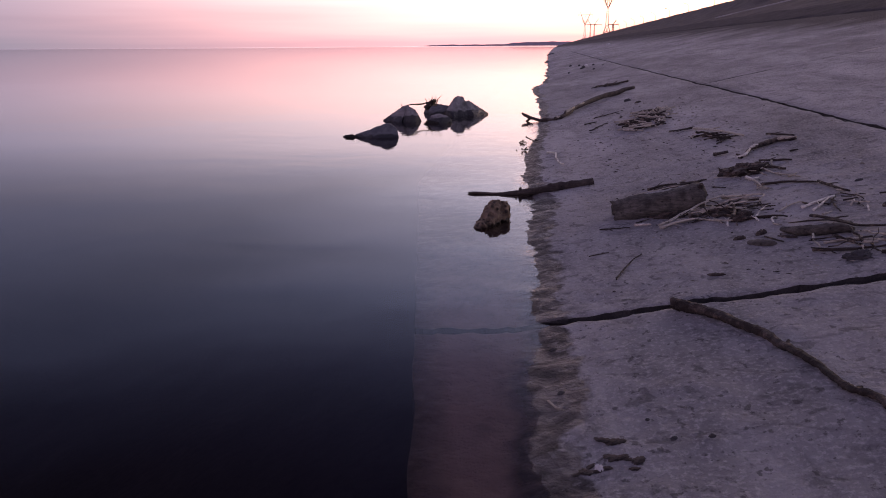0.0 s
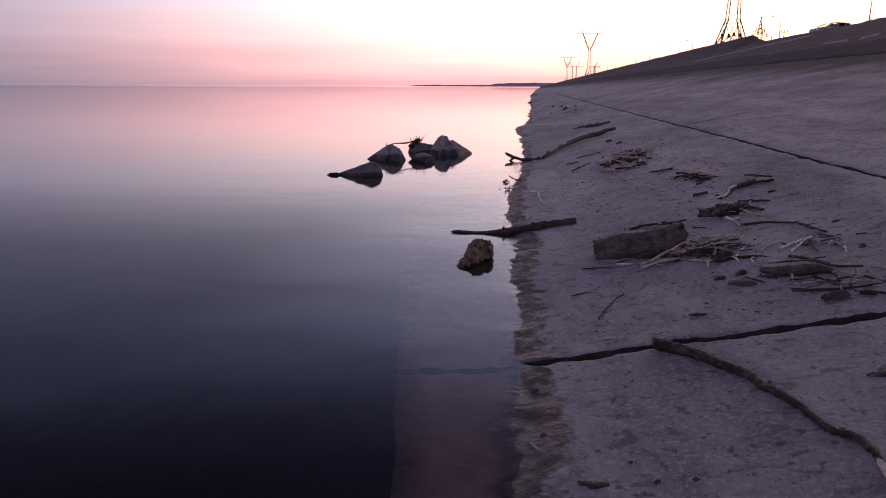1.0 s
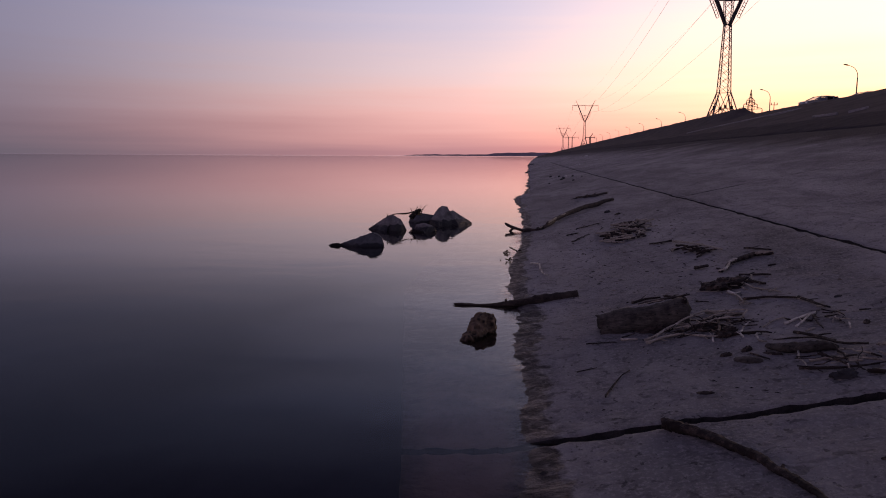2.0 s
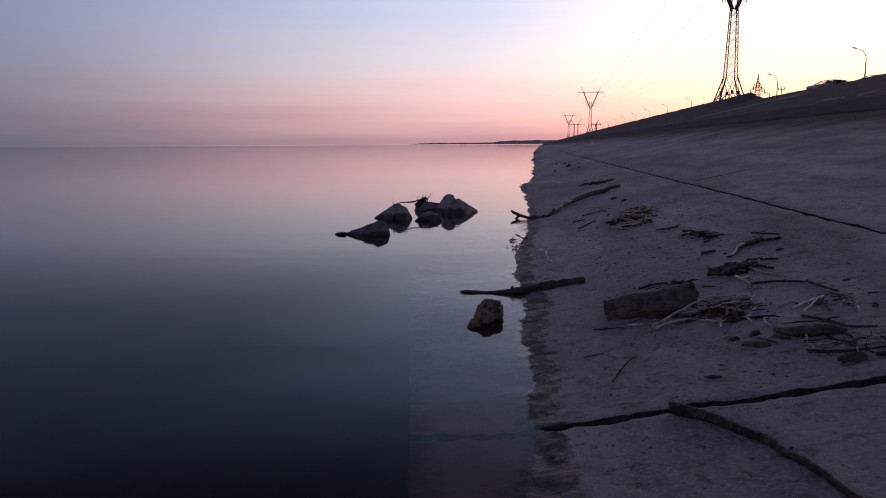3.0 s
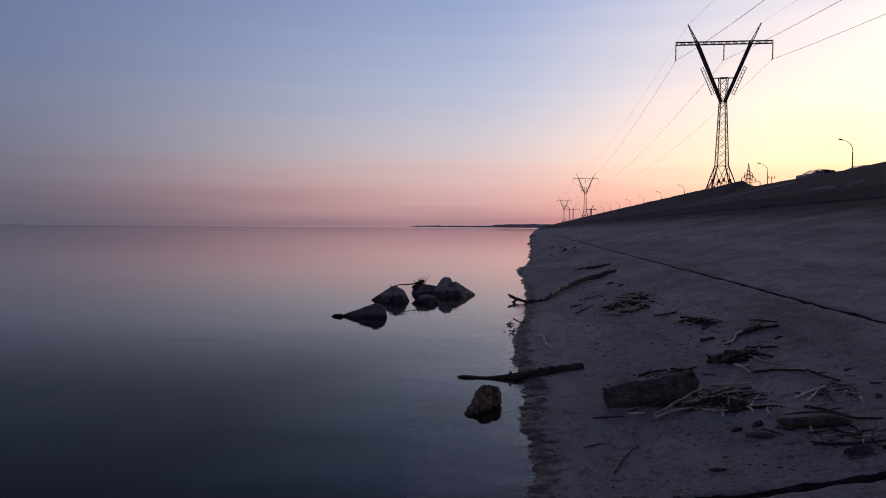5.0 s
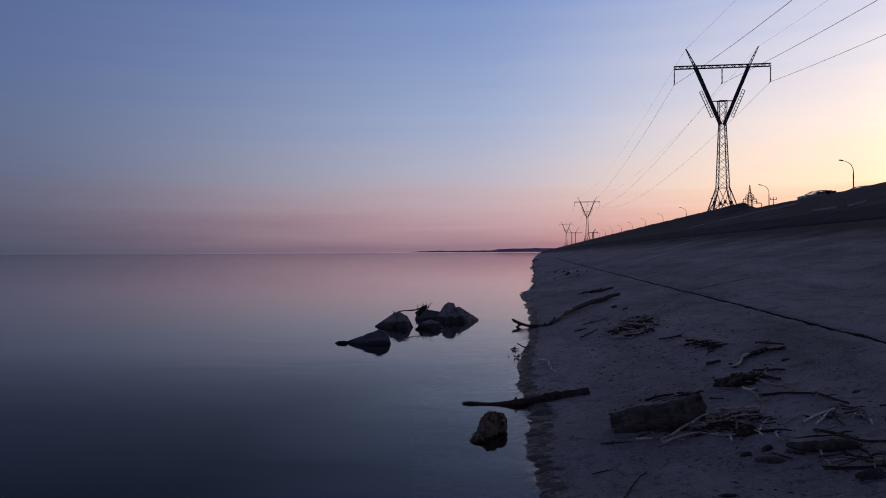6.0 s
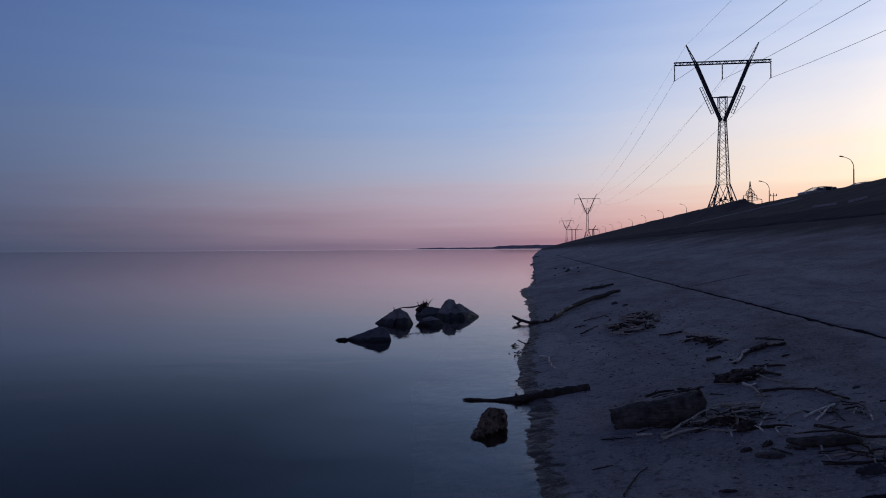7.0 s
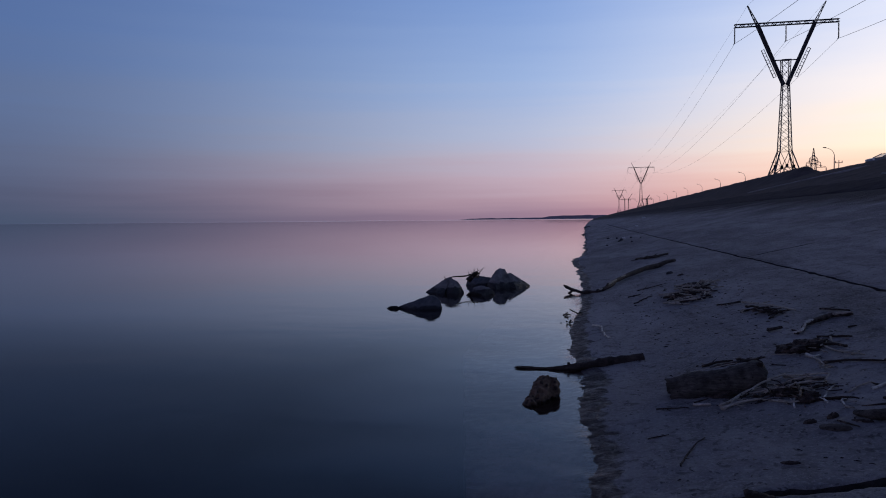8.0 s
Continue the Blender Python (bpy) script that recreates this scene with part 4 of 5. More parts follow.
stick("dark", 0.011, (1.87, 4.32), (2.03, 4.21), (2.27, 4.16))
stick("dark", 0.011, (2.08, 4.53), (2.10, 4.38), (2.13, 4.26))
stick("pale", 0.009, (2.17, 4.48), (2.18, 4.37))
stick("dark", 0.010, (2.30, 4.38), (2.33, 4.27))
stick("dark", 0.009, (2.06, 4.46), (2.14, 4.34))
stick("pale", 0.010, (2.15, 4.29), (2.22, 4.26))
stick("dark", 0.015, (2.17, 4.09), (2.24, 4.03))
stick("pale", 0.007, (2.42, 4.50), (2.44, 4.46))
stick("dark", 0.008, (1.71, 4.75), (1.78, 4.58))
stick("dark", 0.009, (2.31, 5.29), (2.26, 5.38))
stick("dark", 0.010, (2.19, 5.36), (2.17, 5.43))
stick("dark", 0.006, (0.53, 4.93), (0.68, 4.98))
stick("dark", 0.014, (1.54, 6.88), (1.69, 6.64))
stick("pale", 0.022, (2.29, 10.1), (2.44, 9.33), (2.56, 8.65), up=0.03)
stick("dark", 0.018, (2.04, 10.28), (2.31, 10.29))
stick("dark", 0.018, (2.12, 9.41), (2.27, 9.47))
stick("dark", 0.015, (2.27, 8.64), (2.50, 9.01))
stick("dark", 0.016, (2.34, 9.17), (2.48, 8.85))
stick("dark", 0.016, (2.83, 8.64), (3.00, 8.23))
stick("dark", 0.026, (2.08, 7.97), (2.23, 7.95))
stick("dark", 0.014, (2.73, 7.50), (2.81, 7.51))
stick("dark", 0.016, (2.21, 7.17), (2.43, 6.65))
stick("dark", 0.015, (2.37, 7.28), (2.60, 7.03))
stick("dark", 0.009, (2.68, 5.34), (2.76, 5.34))
stick("pale", 0.011, (2.44, 4.48), (2.49, 4.31))
stick("dark", 0.019, (2.19, 4.07), (2.30, 3.94))
stick("pale", 0.008, (2.32, 4.00), (2.28, 3.87))
stick("pale", 0.006, (0.21, 2.78), (0.245, 2.72), (0.28, 2.68))
stick("dark", 0.017, (0.96, 13.23), (1.19, 13.29))
stick("dark", 0.018, (0.99, 12.27), (1.35, 12.75))
stick("dark", 0.018, (1.20, 14.01), (1.69, 14.27))
stick("dark", 0.038, (1.89, 22.32), (2.40, 21.46))
stick("dark", 0.015, (2.00, 10.37), (2.31, 10.20))
stick("dark", 0.024, (2.07, 7.92), (2.23, 7.94))
stick("white", 0.013, (0.25, 10.24), (0.37, 10.05), (0.40, 9.42), (0.45, 9.13))


def flat_piece(x, y, length, width, thick, turn, material, label, name, category, seed):
    """A flat worn chip, pointed at the ends, lying on the slope."""
    bm = bmesh.new()
    n = 14
    rows_v = []
    for i in range(n):
        f = i / (n - 1) * 2 - 1
        w = width * 0.5 * math.sqrt(max(0.02, 1 - f * f)) * (1 + 0.25 * noise.noise(Vector((f * 3, seed, 0))))
        h = thick * (0.5 + 0.5 * math.sqrt(max(0.0, 1 - f * f))) * (1 + 0.3 * noise.noise(Vector((f * 4, seed, 5))))
        x0 = f * length / 2
        rows_v.append([bm.verts.new(q) for q in ((x0, -w, 0), (x0, -w * 0.8, h * 0.7), (x0, 0.1 * w, h), (x0, w * 0.8, h * 0.6), (x0, w, 0))])
    for a, b in zip(rows_v, rows_v[1:]):
        for j in range(4):
            bm.faces.new((a[j], a[j + 1], b[j + 1], b[j]))
        bm.faces.new((a[4], a[0], b[0], b[4]))
    bm.faces.new(rows_v[0])
    bm.faces.new(rows_v[-1][::-1])
    bmesh.ops.recalc_face_normals(bm, faces=bm.faces)
    m = Matrix.Translation(on(x, y, -0.004)) @ pose(0, 0, 0, 0, -12.1, 0) @ pose(0, 0, 0, 0, 0, turn)
    return solid(name, bm, material, m, label, category, "driftwood on the slope", smooth=True)


def bark_clod(x, y, sx, sy, sz, turn, label, seed, name="bark_clod", category="driftwood", material=BARK):
    """A crumbling lump of rotten bark and roots, low and ragged."""
    bm = bmesh.new()
    bmesh.ops.create_icosphere(bm, subdivisions=4, radius=1.0)
    for v in bm.verts:
        p = v.co
        q = p * 1.9 + Vector((seed * 1.7, 0, 0))
        r = 1 + 0.42 * noise.noise(q) + 0.30 * noise.noise(q * 2.6) + 0.16 * noise.noise(q * 6)
        v.co = (p.x * r * sx, p.y * r * sy, max(p.z, -0.25) * r * sz)
    m = Matrix.Translation(on(x, y, 0.0)) @ pose(0, 0, 0, 0, -12.1, 0) @ pose(0, 0, 0, 0, 0, turn)
    return solid(name, bm, material, m, label, category, "driftwood on the slope", smooth=category == "stone")


flat_piece(1.66, 4.63, 0.20, 0.10, 0.035, -38, LOG_GREY, "flat weathered wood slab lying on the slope", "wood_slab", "driftwood", 1)
flat_piece(1.56, 4.80, 0.09, 0.06, 0.03, 10, DRIFT_DARK, "small dark clod of rotten wood", "wood_clod", "driftwood", 2)
flat_piece(1.72, 4.86, 0.10, 0.05, 0.035, 30, DRIFT_DARK, "small dark clod of rotten wood", "wood_clod", "driftwood", 3)
flat_piece(1.84, 4.70, 0.14, 0.035, 0.02, -40, DRIFT_DARK, "dark curled strip of bark", "bark_piece", "driftwood", 4)
flat_piece(1.26, 4.15, 0.115, 0.05, 0.018, -25, DRIFT_DARK, "dark flat wood chip on the concrete", "wood_chip", "driftwood", 5)
bark_clod(2.035, 4.08, 0.075, 0.05, 0.042, 10, "dark oval stone on the slope", 6, "oval_stone", "stone", STONE_DRY)
flat_piece(1.82, 2.99, 0.17, 0.06, 0.02, -15, DRIFT_DARK, "dark flat piece of bark on the slab", "bark_piece", "driftwood", 7)
tube_thing("log_piece", [on(1.84, 4.83, 0.02), on(1.93, 4.72, 0.03), on(2.04, 4.63, 0.035), on(2.13, 4.6, 0.03), on(2.2, 4.55, 0.02)], [0.02, 0.045, 0.052, 0.045, 0.016], LOG_GREY,
           "short weathered piece of log with peeling bark", "log", 16, 30, 0.3, 21.0, (), "", 0.75)
tube_thing("bark_piece", [on(1.88, 4.82, 0.06), on(1.98, 4.73, 0.082), on(2.1, 4.67, 0.08), on(2.22, 4.56, 0.04)], [0.008, 0.012, 0.012, 0.008], BARK, "dark strip of bark lying over a log", "driftwood", 7, 14, 0.6, 23.0, (), "", 0.5)
scraps = random.Random(31)
for k in range(17):
    bx, by = (0.31 + 0.24 * k / 12, 2.19 + 0.09 * scraps.random()) if k < 13 else (0.42 + 0.025 * (k - 13), 2.375 + 0.02 * scraps.random())
    sx = scraps.uniform(0.014, 0.036)
    bark_clod(bx, by, sx, sx * scraps.uniform(0.4, 0.7), 0.005, scraps.uniform(-40, 40), "thin dark scrap of wet rotten bark on the slab", 70 + k, "bark_scrap", "driftwood", BARK)
bark_clod(0.40, 2.215, 0.016, 0.019, 0.014, 20, "small round white pebble on the wet slab", 81, "pebble", "stone", WHITE_PEBBLE)
for bx, by, bs in ((0.70, 2.36, 0.012), (0.84, 2.34, 0.011), (0.62, 2.52, 0.008), (0.27, 2.84, 0.014), (0.24, 3.35, 0.016)):
    bark_clod(bx, by, bs * 1.2, bs, bs * 0.7, 30, "small dark pebble on the slab", 90 + bx * 30, "pebble", "stone", STONE_DRY)
bark_clod(2.10, 6.86, 0.19, 0.16, 0.085, -20, "dark tangle-covered clod of rotten bark", 10)
bark_clod(2.27, 6.95, 0.12, 0.09, 0.05, 10, "dark crumbling clod of rotten bark", 12)
bark_clod(1.62, 5.58, 0.15, 0.10, 0.05, -30, "dark clod of rotten bark under twigs", 41)
bark_clod(1.70, 5.30, 0.09, 0.07, 0.055, 20, "dark lump of rotten bark under twigs", 44)
# Mat at the log's foot also stands in for the log's contact shadow.
bark_clod(1.24, 5.76, 0.16, 0.06, 0.035, -10, "dark mat of rotten bark deepening the shade under a log", 42)
flat_piece(2.07, 16.15, 0.15, 0.11, 0.06, 10, STONE_DRY, "small dark stone lying on the slope", "stone", "stone", 11)
flat_piece(2.20, 15.4, 0.18, 0.09, 0.04, 40, DRIFT_DARK, "small dark wood chip on the slope", "wood_chip", "driftwood", 12)
flat_piece(2.74, 5.85, 0.07, 0.05, 0.02, 10, STONE_DRY, "small dark stone lying on the slope", "stone", "stone", 13)
flat_piece(2.60, 5.05, 0.08, 0.05, 0.025, 60, DRIFT_DARK, "small dark wood chip on the slope", "wood_chip", "driftwood", 14)
flat_piece(2.58, 40.4, 0.22, 0.14, 0.09, 20, PLASTIC_WHITE, "small white scrap of plastic litter", "litter", "litter", 15)
flat_piece(2.35, 38.6, 0.3, 0.2, 0.12, 70, STONE_DRY, "dark stone lying by the water", "stone", "stone", 16)
flat_piece(4.8, 59.6, 0.32, 0.2, 0.1, 0, PLASTIC_WHITE, "small white scrap of plastic litter", "litter", "litter", 17)
flat_piece(8.4, 93.0, 0.42, 0.28, 0.13, 0, PLASTIC_WHITE, "small white scrap of plastic litter", "litter", "litter", 18)


def twig_heap(x, y, sx, sy, turn, count, pale, seed, label, longest=0.3, thick=0.006):
    """A tangle of twigs, each a part of its own."""
    rnd = random.Random(seed)
    heap = base("twig_heap", Matrix.Translation(on(x, y)), label, "twig heap", "heaps of twigs")
    c, s = math.cos(radians(turn)), math.sin(radians(turn))
    for i in range(count):
        r = math.sqrt(rnd.random())
        a = rnd.uniform(0, 2 * math.pi)
        lx, ly = r * math.cos(a) * sx, r * math.sin(a) * sy
        px, py = x + lx * c - ly * s, y + lx * s + ly * c
        d = radians(turn) + rnd.gauss(0, 1.2)
        ln = longest * rnd.uniform(0.3, 1.0)
        rad = thick * rnd.uniform(0.45, 1.2)
        top = 0.012 + 0.07 * (1 - r) * rnd.random()
        pts = []
        for k in range(6):
            f = k / 5 - 0.5
            bow = 0.12 * ln * (0.25 - f * f) * rnd.uniform(-2.5, 2.5)
            qx, qy = px + math.cos(d) * ln * f - math.sin(d) * bow, py + math.sin(d) * ln * f + math.cos(d) * bow
            pts.append(Vector((qx - x, qy - y, ground_at(qx, qy) - ground_at(x, y) + rad + top * (1 - 1.2 * f) + 0.01 * rnd.random())))
        bm = bmesh.new()
        add_tube(bm, pts, [rad * (1.1 - 0.09 * k) for k in range(6)], 5, 0.3, seed + i)
        part("twig", bm, DRIFT_PALE if rnd.random() < pale else DRIFT_DARK, heap, "", True)
    return heap


twig_heap(1.66, 5.50, 0.30, 0.24, 25, 34, 0.12, 1, "tangled heap of pale and dark twigs beside a log", 0.28)
twig_heap(1.30, 5.50, 0.16, 0.07, 15, 7, 0.2, 2, "thin scatter of dark twigs against a log", 0.22)
twig_heap(2.12, 6.80, 0.22, 0.24, -10, 14, 0.25, 3, "dark matted heap of bark and twigs", 0.26, 0.008)
twig_heap(1.98, 12.3, 0.36, 1.3, -14, 95, 0.55, 4, "loose heap of short pale driftwood sticks", 0.52, 0.016)
twig_heap(2.40, 5.28, 0.14, 0.16, 30, 9, 0.3, 5, "small tangle of dark roots and twigs", 0.2, 0.005)
twig_heap(2.14, 4.30, 0.26, 0.16, -35, 18, 0.2, 6, "flat tangle of dark sticks near the slab joint", 0.34, 0.006)
twig_heap(2.05, 6.04, 0.05, 0.05, 20, 11, 1.0, 9, "small knotted tuft of bleached roots", 0.11, 0.007)
twig_heap(2.31, 9.2, 0.10, 0.42, 20, 14, 0.1, 7, "thin scatter of dark twigs on the slope", 0.30, 0.014)
for bx, by, bs, bt in ((0.75, 124.0, 1.0, 5), (0.5, 72.0, 0.5, 20), (0.25, 52.0, 0.4, -10), (0.3, 92.0, 0.7, 12)):
    flat_piece(bx + bend(by), by, bs * 1.2, bs * 0.5, bs * 0.22, bt, ROCK_DARK, "dark flat stone at the water's edge", "stone", "stone", 60 + by)
for k, (bx, by, bs) in enumerate(((2.2, 37.5, 0.3), (2.9, 39.2, 0.26), (2.3, 42.0, 0.34), (1.5, 36.0, 0.24), (2.6, 34.5, 0.2), (1.9, 44.5, 0.3), (3.2, 36.8, 0.18))):
    flat_piece(bx, by, bs * 0.6, bs * 0.36, bs * 0.3, 40 * k, STONE_DRY, "dark stone lying by the water", "stone", "stone", 30 + k)
twig_heap(-0.06, 11.95, 0.04, 0.22, 80, 9, 0.0, 10, "dark scrap of twigs washed against the waterline", 0.16, 0.011)
twig_heap(-0.10, 11.05, 0.05, 0.16, 70, 7, 0.0, 11, "dark scrap of twigs washed against the waterline", 0.14, 0.010)
twig_heap(2.2, 21.8, 0.3, 0.5, 60, 16, 0.2, 8, "low heap of dark twigs on the slope", 0.6, 0.02)


def grass_clump(x, y, z, count, height, spread, seed, label):
    rnd = random.Random(seed)
    bm = bmesh.new()
    for _ in range(count):
        a, r = rnd.uniform(0, 2 * math.pi), spread * rnd.random()
        lean = rnd.uniform(0.15, 1.1)
        h = height * rnd.uniform(0.45, 1.0)
        p = Vector((math.cos(a) * r * 0.4, math.sin(a) * r * 0.4, 0))
        out = Vector((math.cos(a), math.sin(a), 0))
        add_tube(bm, [p, p + out * lean * h * 0.3 + Vector((0, 0, h * 0.6)), p + out * lean * h * 0.8 + Vector((0, 0, h))], [0.005, 0.0035, 0.0015], 4)
    return solid("dry_grass", bm, DRY_GRASS, Matrix.Translation((x, y, z)), label, "grass", kind="stuff")


grass_clump(-2.42, 16.75, 0.24, 20, 0.27, 0.2, 4, "tuft of dry grass caught between lake rocks")
tube_thing("caught_branch", [(-3.0, 15.6, 0.285), (-2.8, 15.66, 0.345), (-2.62, 16.3, 0.315), (-2.38, 16.8, 0.37)], [0.010, 0.014, 0.018, 0.014], DRIFT_DARK,
           "dark branch caught across two lake rocks", "branch", 7, 14, 0.3, 6.0, ((0.15, (-0.03, 0.0, 0.07), 0.008), (0.9, (0.05, 0, 0.10), 0.01), (0.8, (-0.04, 0, 0.10), 0.009)))
tube_thing("caught_stump", [(-2.62, 16.7, 0.16), (-2.48, 16.75, 0.30), (-2.38, 16.8, 0.36)], [0.07, 0.06, 0.035], DRIFT_DARK, "dark broken stub of driftwood between rocks", "driftwood", 8, 8, 0.4, 9.0)


# ---- loose grit and small stones on the concrete ----
def grit():
    rnd = random.Random(5)
    verts, faces = [], []
    for i in range(1500):
        y = 2.2 + 14 * rnd.random() ** 1.5
        x = EDGE + 0.08 + 4.2 * rnd.random() ** 1.25
        if abs(y - JOINT_Y) < 0.05:
            continue
        r = 0.0025 + 0.009 * rnd.random() ** 4
        z = ground_at(x, y)
        k = len(verts)
        a = rnd.uniform(0, 3)
        for j in range(5):
            t = a + j * 2 * math.pi / 5
            q = r * rnd.uniform(0.7, 1.4)
            verts.append((x + math.cos(t) * q * 1.4, y + math.sin(t) * q, z - 0.002))
        verts.append((x + r * rnd.uniform(-0.3, 0.3), y + r * rnd.uniform(-0.3, 0.3), z + r * rnd.uniform(0.6, 1.1)))
        for j in range(5):
            faces.append((k + j, k + (j + 1) % 5, k + 5))
    ob = sheet_object("grit", verts, faces, GRAVEL, False)
    return tagged(ob, "fine grit and wood crumbs strewn on the concrete", "grit", kind="stuff")


grit()


def crumbs():
    """Splinters and crumbs of rotten wood washed up along the drift line."""
    rnd = random.Random(9)
    bm = bmesh.new()
    for _ in range(420):
        along = rnd.random()
        y = 4.0 + 11 * along ** 1.3
        x = 0.75 + 1.9 * rnd.random() + 0.3 * along
        if rnd.random() < 0.3:
            x = 0.45 + 3.2 * rnd.random()
        if abs(y - JOINT_Y) < 0.06:
            continue
        ln, r = rnd.uniform(0.012, 0.05) * (0.8 + 0.9 * along), rnd.uniform(0.0025, 0.007) * (0.8 + along)
        a = rnd.uniform(0, math.pi)
        d = Vector((math.cos(a), math.sin(a), 0)) * ln / 2
        c = Vector((x, y, ground_at(x, y) + r * 0.5))
        add_tube(bm, [c - d, c + Vector((0, 0, r * 0.5)), c + d], [r * 0.5, r, r * 0.4], 5, 0.5, x * 7, 0.7)
    return solid("wood_crumbs", bm, CRUMB, None, "scattered dark splinters and crumbs of rotten wood", "wood crumbs", kind="stuff")


crumbs()


# ---- power line ----
def lattice(bm, a0, a1, h0, h1, bays, leg, brace, cx=0.0):
    """Square lattice mast between heights h0 and h1 with half widths a0 to a1: legs, rings and crossed braces."""
    def corner(i, f):
        a = a0 + (a1 - a0) * f
        sx, sy = ((-1, -1), (1, -1), (1, 1), (-1, 1))[i % 4]
        return Vector((cx + sx * a, sy * a, h0 + (h1 - h0) * f))
    for i in range(4):
        add_bar(bm, corner(i, 0), corner(i, 1), leg)
    for b in range(bays):
        f, g = b / bays, (b + 1) / bays
        for i in range(4):
            add_bar(bm, corner(i, f), corner(i + 1, g), brace)
            add_bar(bm, corner(i + 1, f), corner(i, g), brace)
    for i in range(4):
        add_bar(bm, corner(i, 1), corner(i + 1, 1), brace * 1.3)
        add_bar(bm, corner(i, 0), corner(i + 1, 0), brace * 1.3)


def truss(bm, a, b, wa, wb, bays, chord, brace):
    """A four-chord box truss from a to b, half widths wa to wb."""
    a, b = Vector(a), Vector(b)
    d = (b - a).normalized()
    side = Vector((0, 1, 0))
    up = d.cross(side).normalized()

    def corner(i, f):
        w = wa + (wb - wa) * f
        sx, sy = ((-1, -1), (1, -1), (1, 1), (-1, 1))[i % 4]
        return a.lerp(b, f) + side * sx * w + up * sy * w
    for i in range(4):
        add_bar(bm, corner(i, 0), corner(i, 1), chord)
    for k in range(bays):
        f, g = k / bays, (k + 1) / bays
        for i in range(4):
            if k % 2:
                add_bar(bm, corner(i, f), corner(i + 1, g), brace)
            else:
                add_bar(bm, corner(i + 1, f), corner(i, g), brace)


PYLON_FOOT = 6.4
WIRE_X = (-9.6, 0.0, 9.6)


def pylon(x, y, z, scale=1.0):
    """A glass-shaped high-voltage pylon: splayed feet, slim mast, V arms and a level crossbeam."""
    thing = base("pylon", pose(x, y, z) @ Matrix.Diagonal((scale, scale, scale, 1)), "tall steel lattice pylon with V-shaped arms", "pylon", "pylons of the power line")
    zz = PYLON_FOOT
    knee, waist, bar, beam, tip = 14.7 - zz, 27.7 - zz, 32.8 - zz, 40.0 - zz, 43.9 - zz
    for sx, sy in ((-1, -1), (1, -1), (1, 1), (-1, 1)):
        bm = bmesh.new()
        foot, mid, top = Vector((sx * 3.5, sy * 3.5, 0)), Vector((sx * 2.36, sy * 2.36, knee * 0.46)), Vector((sx * 1.1, sy * 1.1, knee))
        add_bar(bm, foot, top, 0.18)
        for node in (Vector((0, sy * 1.75, knee * 0.64)), Vector((sx * 1.75, 0, knee * 0.64))):
            add_bar(bm, mid, node, 0.11)
            add_bar(bm, top, node, 0.1)
            add_bar(bm, foot.lerp(mid, 0.15), node, 0.11)
            add_bar(bm, node - Vector((0, 0, 0.35)), node + Vector((0, 0, 0.35)), 0.5, 0.12)
        add_bar(bm, mid, Vector((0, sy * 2.36, knee * 0.47)), 0.1)
        part("leg", bm, STEEL, thing)
    bm = bmesh.new()
    lattice(bm, 1.1, 0.62, knee, waist, 8, 0.14, 0.055)
    part("mast", bm, STEEL, thing)
    bm = bmesh.new()
    lattice(bm, 0.62, 0.8, waist, bar, 3, 0.1, 0.06)
    add_bar(bm, (-2.2, 0, bar), (2.2, 0, bar), 0.2)
    part("mast_head", bm, STEEL, thing)
    for s in (-1, 1):
        bm = bmesh.new()
        truss(bm, (s * 0.35, 0, waist + 0.2), (s * 5.35, 0, beam), 0.22, 0.24, 15, 0.19, 0.14)
        add_bar(bm, (s * 0.35, 0, waist + 0.2), (s * 5.35, 0, beam), 0.34)
        arm = part("v_arm", bm, STEEL_DARK, thing)
        bm = bmesh.new()
        truss(bm, (s * 5.35, 0, beam), (s * 7.25, 0, tip), 0.22, 0.06, 5, 0.09, 0.06)
        part("horn", bm, STEEL_DARK, arm)
        bm = bmesh.new()
        o = Vector((s * 1.05, 0, -0.55))
        p, q = Vector((s * 1.15, 0, waist + 2.2)) + o, Vector((s * 3.5, 0, waist + 7.7)) + o
        add_bar(bm, p, q, 0.13)
        add_bar(bm, p - o * 0.45, q - o * 0.45, 0.1)
        for k in range(9):
            c = p.lerp(q, k / 8)
            add_bar(bm, c, c - o * 0.5, 0.09)
        part("ladder", bm, STEEL, arm)
    bm = bmesh.new()
    truss(bm, (-9.7, 0, beam), (9.7, 0, beam), 0.28, 0.28, 26, 0.12, 0.085)
    part("crossbeam", bm, STEEL_DARK, thing)
    for wx in WIRE_X:
        bm = bmesh.new()
        for k in range(12):
            h = beam - 0.45 - k * 0.25
            add_tube(bm, [(wx, 0, h), (wx, 0, h - 0.1), (wx, 0, h - 0.24)], [0.06, 0.16, 0.07], 8)
        add_bar(bm, (wx - 0.1, -0.5, beam - 3.5), (wx - 0.1, 0.5, beam - 3.5), 0.1)
        part("insulator", bm, GLASS_INSULATOR, thing, "dark glass insulator string")
    return thing


LINE = [(30.6, -290.0, PYLON_FOOT, 1.0), (40.6, 150.0, PYLON_FOOT, 1.0), (50.6, 590.0, 6.6, 1.08), (61.0, 1080.0, 6.6, 1.1), (72.0, 1560.0, 6.6, 1.1)]
for px, py, pz, ps in LINE[1:4]:
    pylon(px, py, pz, ps)


